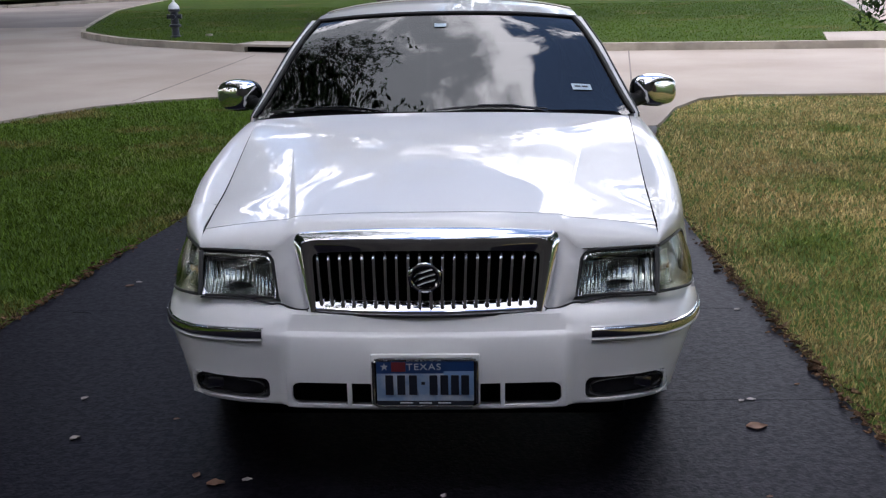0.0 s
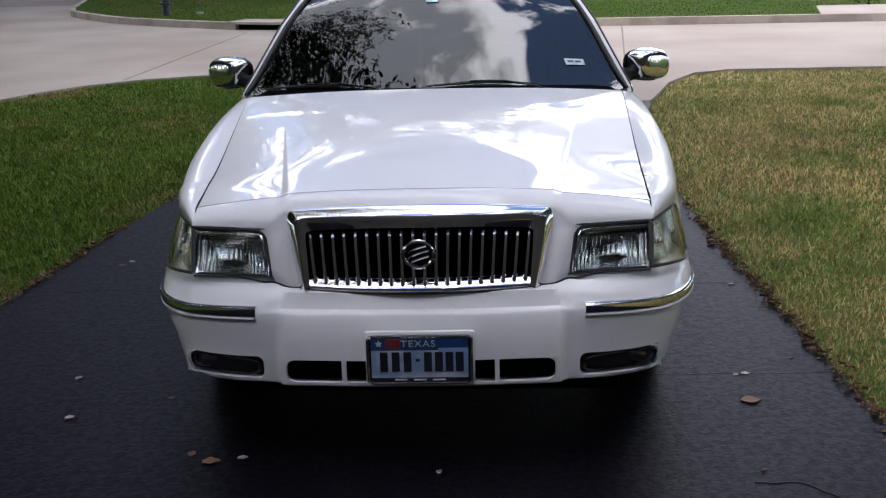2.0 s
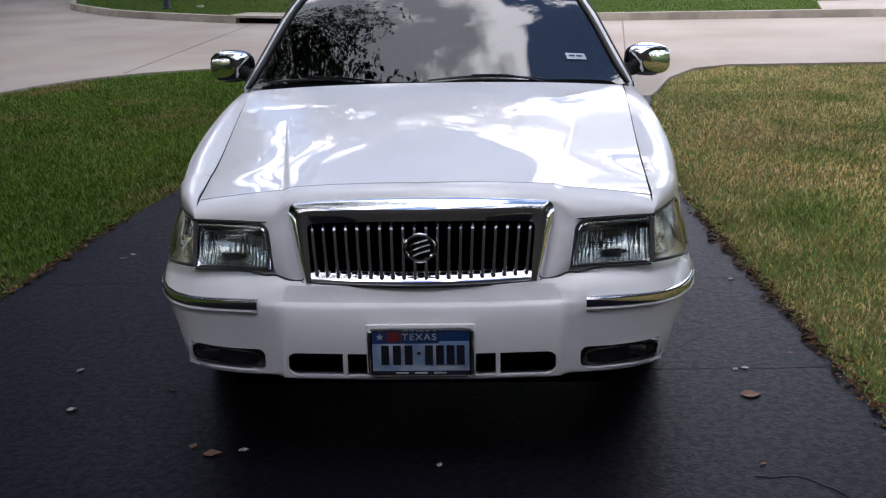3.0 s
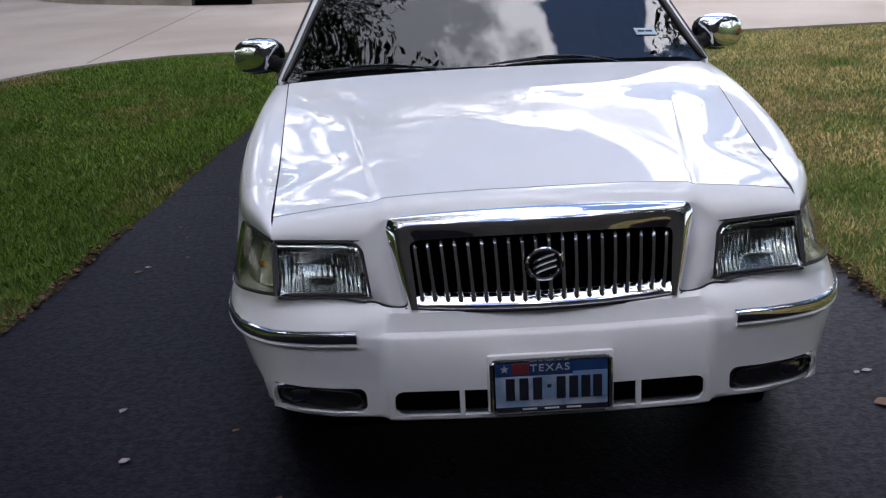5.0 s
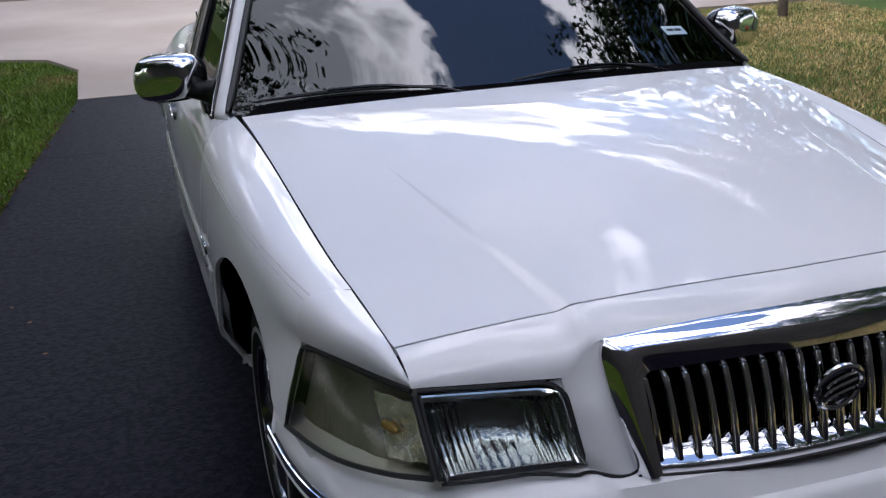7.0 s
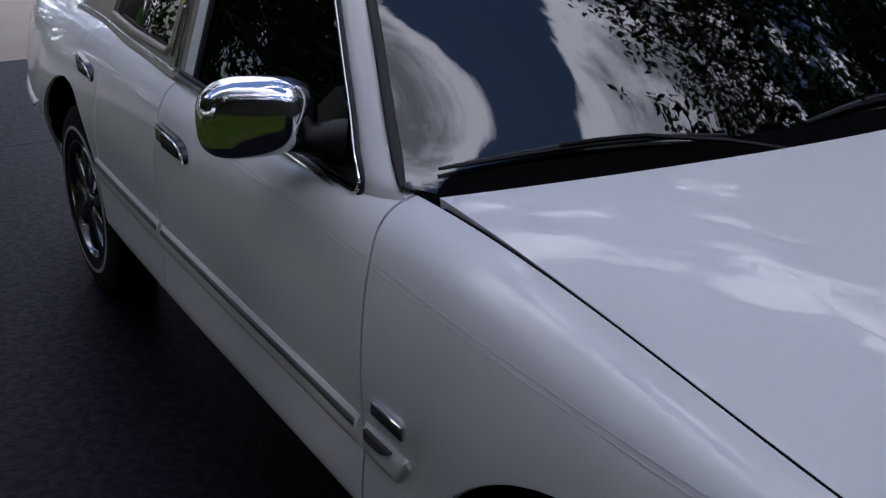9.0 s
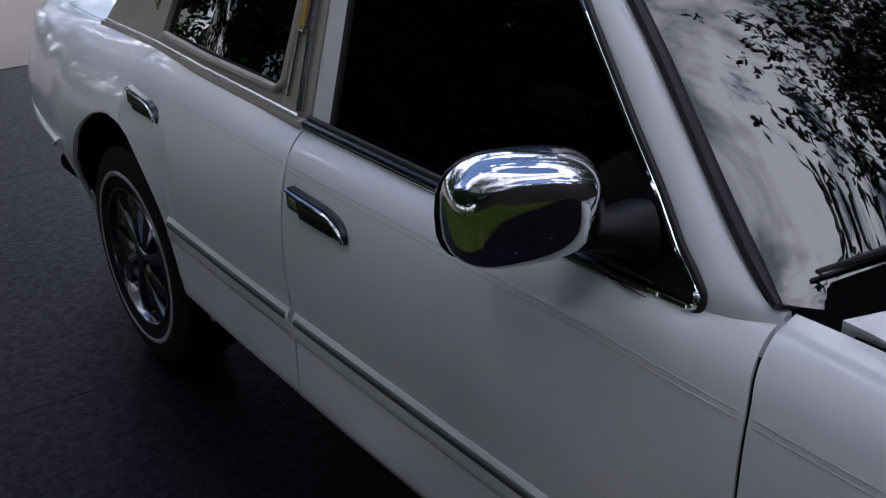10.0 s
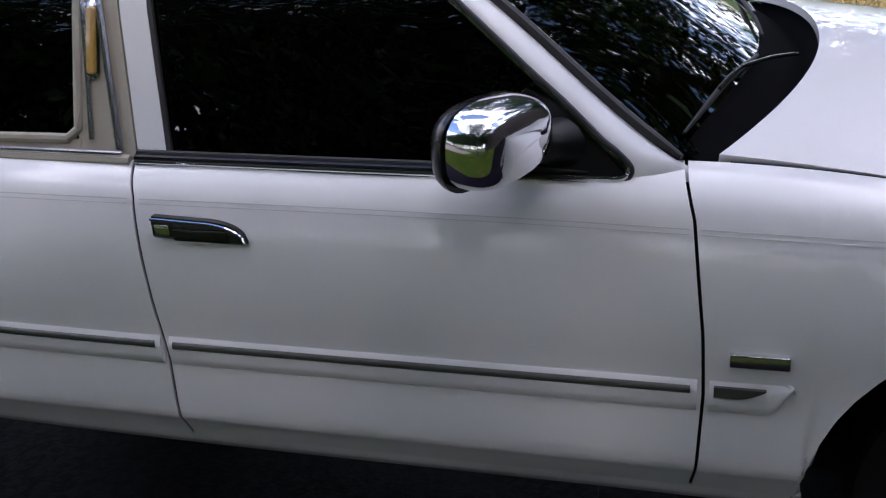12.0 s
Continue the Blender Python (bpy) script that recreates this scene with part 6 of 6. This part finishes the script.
# litter of dry leaves and clippings along the edges of the driveway
def dry_leaf(size, curl, seed):
    rng = random.Random(seed)
    rows = []
    n, m = 7, 5
    for i in range(n):
        u = i / (n - 1)
        w = size * .34 * math.sin(math.pi * min(.97, max(.03, u)) ** .8) * (1 + .25 * rng.uniform(-1, 1))
        rows.append([((u - .5) * size, w * s, abs(s) ** 1.5 * curl * size * .22 + .05 * size * math.sin(math.pi * u) * curl + .001) for s in np.linspace(-1, 1, m)])
    return sheet(rows, .0012, (0, 0, -1))


def litter(edge, inward, name, seed, count, label):
    rng = random.Random(seed)
    pieces = []
    table = sorted((y, x) for x, y in edge)
    for k in range(count):
        y = rng.uniform(-.6, 7.4) if rng.random() < .4 else rng.uniform(-.4, 3.2)
        x = float(np.interp(y, [q[0] for q in table], [q[1] for q in table])) + inward * rng.gauss(.004, .022)
        v, f = dry_leaf(rng.uniform(.008, .026) if rng.random() < .88 else rng.uniform(.028, .046), rng.uniform(.3, 1.2), k)
        m = pose(x, y, rng.uniform(.0, .012), rng.uniform(-20, 20), rng.uniform(-20, 20), rng.uniform(0, 360))
        pieces.append(([tuple(m @ Vector(p)) for p in v], f))
    me = mesh(name, *join(*pieces), LITTER)
    tagged(new(name, me), label, "leaf litter", kind="stuff")


LITTER = material("leaf_litter", (0.115, 0.068, 0.040), 0.85, spec=0.1, scale=30, vary=.4, island=.75)
litter(RIGHT_EDGE, 1, "leaf_litter", 5, 900, "dry brown leaves and clippings along the driveway's edge")
litter(LEFT_EDGE, -1, "leaf_litter", 6, 800, "dry brown leaves and clippings along the grass edge")

for k, (x, y, size, mat, turn, curl) in enumerate([
        (1.19, .55, .105, DRY, 5, .25), (1.19, .79, .035, PALE_LEAF, 40, .3), (1.23, .80, .045, PALE_LEAF, 0, .3), (-1.33, .445, .05, PALE_LEAF, 30, .9), (-1.43, .815, .042, PALE_LEAF, 60, .9),
        (-.72, .10, .08, DRY, 10, .5), (-.62, .13, .045, PALE_LEAF, 15, .4), (-.80, .16, .05, DRY, 80, .5), (.05, .02, .035, PALE_LEAF, 70, .6), (1.43, 1.9, .05, PALE_LEAF, 20, .4),
        (-1.75, 2.35, .06, DRY, 30, .4), (-1.72, 2.42, .045, PALE_LEAF, 0, .4), (-1.55, 2.55, .03, DRY, 0, .4), (-1.62, 2.9, .03, DRY, 50, .4), (-1.70, 3.1, .03, DRY, 110, .4),
        (1.10, .02, .03, DRY, 20, .5), (-1.0, .62, .03, DRY, 20, .5), (1.45, .95, .03, DRY, 20, .5)]):
    ob = new("dry_leaf", mesh("dry_leaf", *dry_leaf(size * .75, curl, 100 + k), mat))
    ob.matrix_world = pose(x, y, .001, 0, 0, turn)
    tagged(ob, "curled dry leaf lying on the dark driveway" if mat is DRY else "bleached pale leaf scrap lying on the dark driveway", "leaf", "leaves on the driveway")


def hydrant():
    x, y, z = -6.78, 21.0, .12
    h = thing("fire_hydrant", (x, y, z), "dark fire hydrant with a silver bonnet on the far lawn", "fire hydrant")

    def turned(profile, n=20):
        return ring_loft([[(x + .78 * r * math.cos(a), y + .78 * r * math.sin(a), z + zz) for a in np.linspace(0, 2 * math.pi, n, endpoint=False)] for zz, r in profile])
    part("barrel", turned([(0, .15), (.03, .15), (.05, .11), (.22, .10), (.24, .17), (.28, .17), (.30, .115), (.56, .11), (.58, .17), (.63, .17)]), HYDRANT, h)
    part("bonnet", turned([(.63, .16), (.67, .155), (.72, .12), (.76, .07), (.78, .035), (.84, .03), (.845, .005)]), HYDRANT_CAP, h, "silver painted bonnet")
    for a in (0, math.pi / 2, math.pi):
        p = [(x + math.cos(a) * d, y - math.sin(a) * d, z + .46) for d in (.07, .13, .131, .165)]
        part("nozzle", tube(p, [.048, .048, .06, .055], 14), HYDRANT, h)
    return h


hydrant()
rows_ = [(math.cos(a) * .085, math.sin(a) * .08) for a in np.linspace(0, 2 * math.pi, 18, endpoint=False)]
cover = part("meter_cover", slab([(-6.1 + a, 21.3 + b) for a, b in rows_], .12, .165), KERB, None)
tagged(cover, "small round concrete meter cover in the grass", "utility cover")
fl = thing("red_flowers", (7.4, 1.85, -.03), "clump of red flowers on the lawn", "flowers")
part("blooms", leaf_mesh("blooms", [(7.4, 1.85, .30), (7.5, 1.95, .36), (7.3, 1.78, .34)], (.10, .10, .06), 60, .05, 4, RED), RED, fl)
part("stems", leaf_mesh("stems", [(7.4, 1.85, .12), (7.45, 1.9, .17)], (.10, .10, .10), 80, .09, 5, LEAF), LEAF, fl)

young = thing("young_tree", (6.3, 9.2, -.03), "young tree with a drooping leafy branch on the lawn", "tree")
part("trunk", tube([(6.3, 9.2, -.05), (6.28, 9.2, .9), (6.33, 9.18, 1.8), (6.3, 9.2, 2.7)], [.06, .05, .04, .02], 10), BARK, young)
part("limb", tube([(6.31, 9.19, 1.7), (5.7, 9.1, 1.95), (5.1, 9.02, 1.65), (4.7, 9.0, 1.3), (4.5, 9.0, 1.05)], [.025, .02, .014, .009, .004], 8), BARK, young)
part("crown", leaf_mesh("crown", [(4.48, 9.0, 1.05), (4.58, 9.0, 1.16), (4.72, 9.0, 1.32), (4.95, 9.0, 1.55), (5.3, 9.05, 1.8), (5.8, 9.1, 2.0), (6.2, 9.2, 2.4), (6.5, 9.3, 2.6), (6.3, 9.1, 2.9)], (.09, .10, .08), 70, .045, 9, LEAF), LEAF, young)
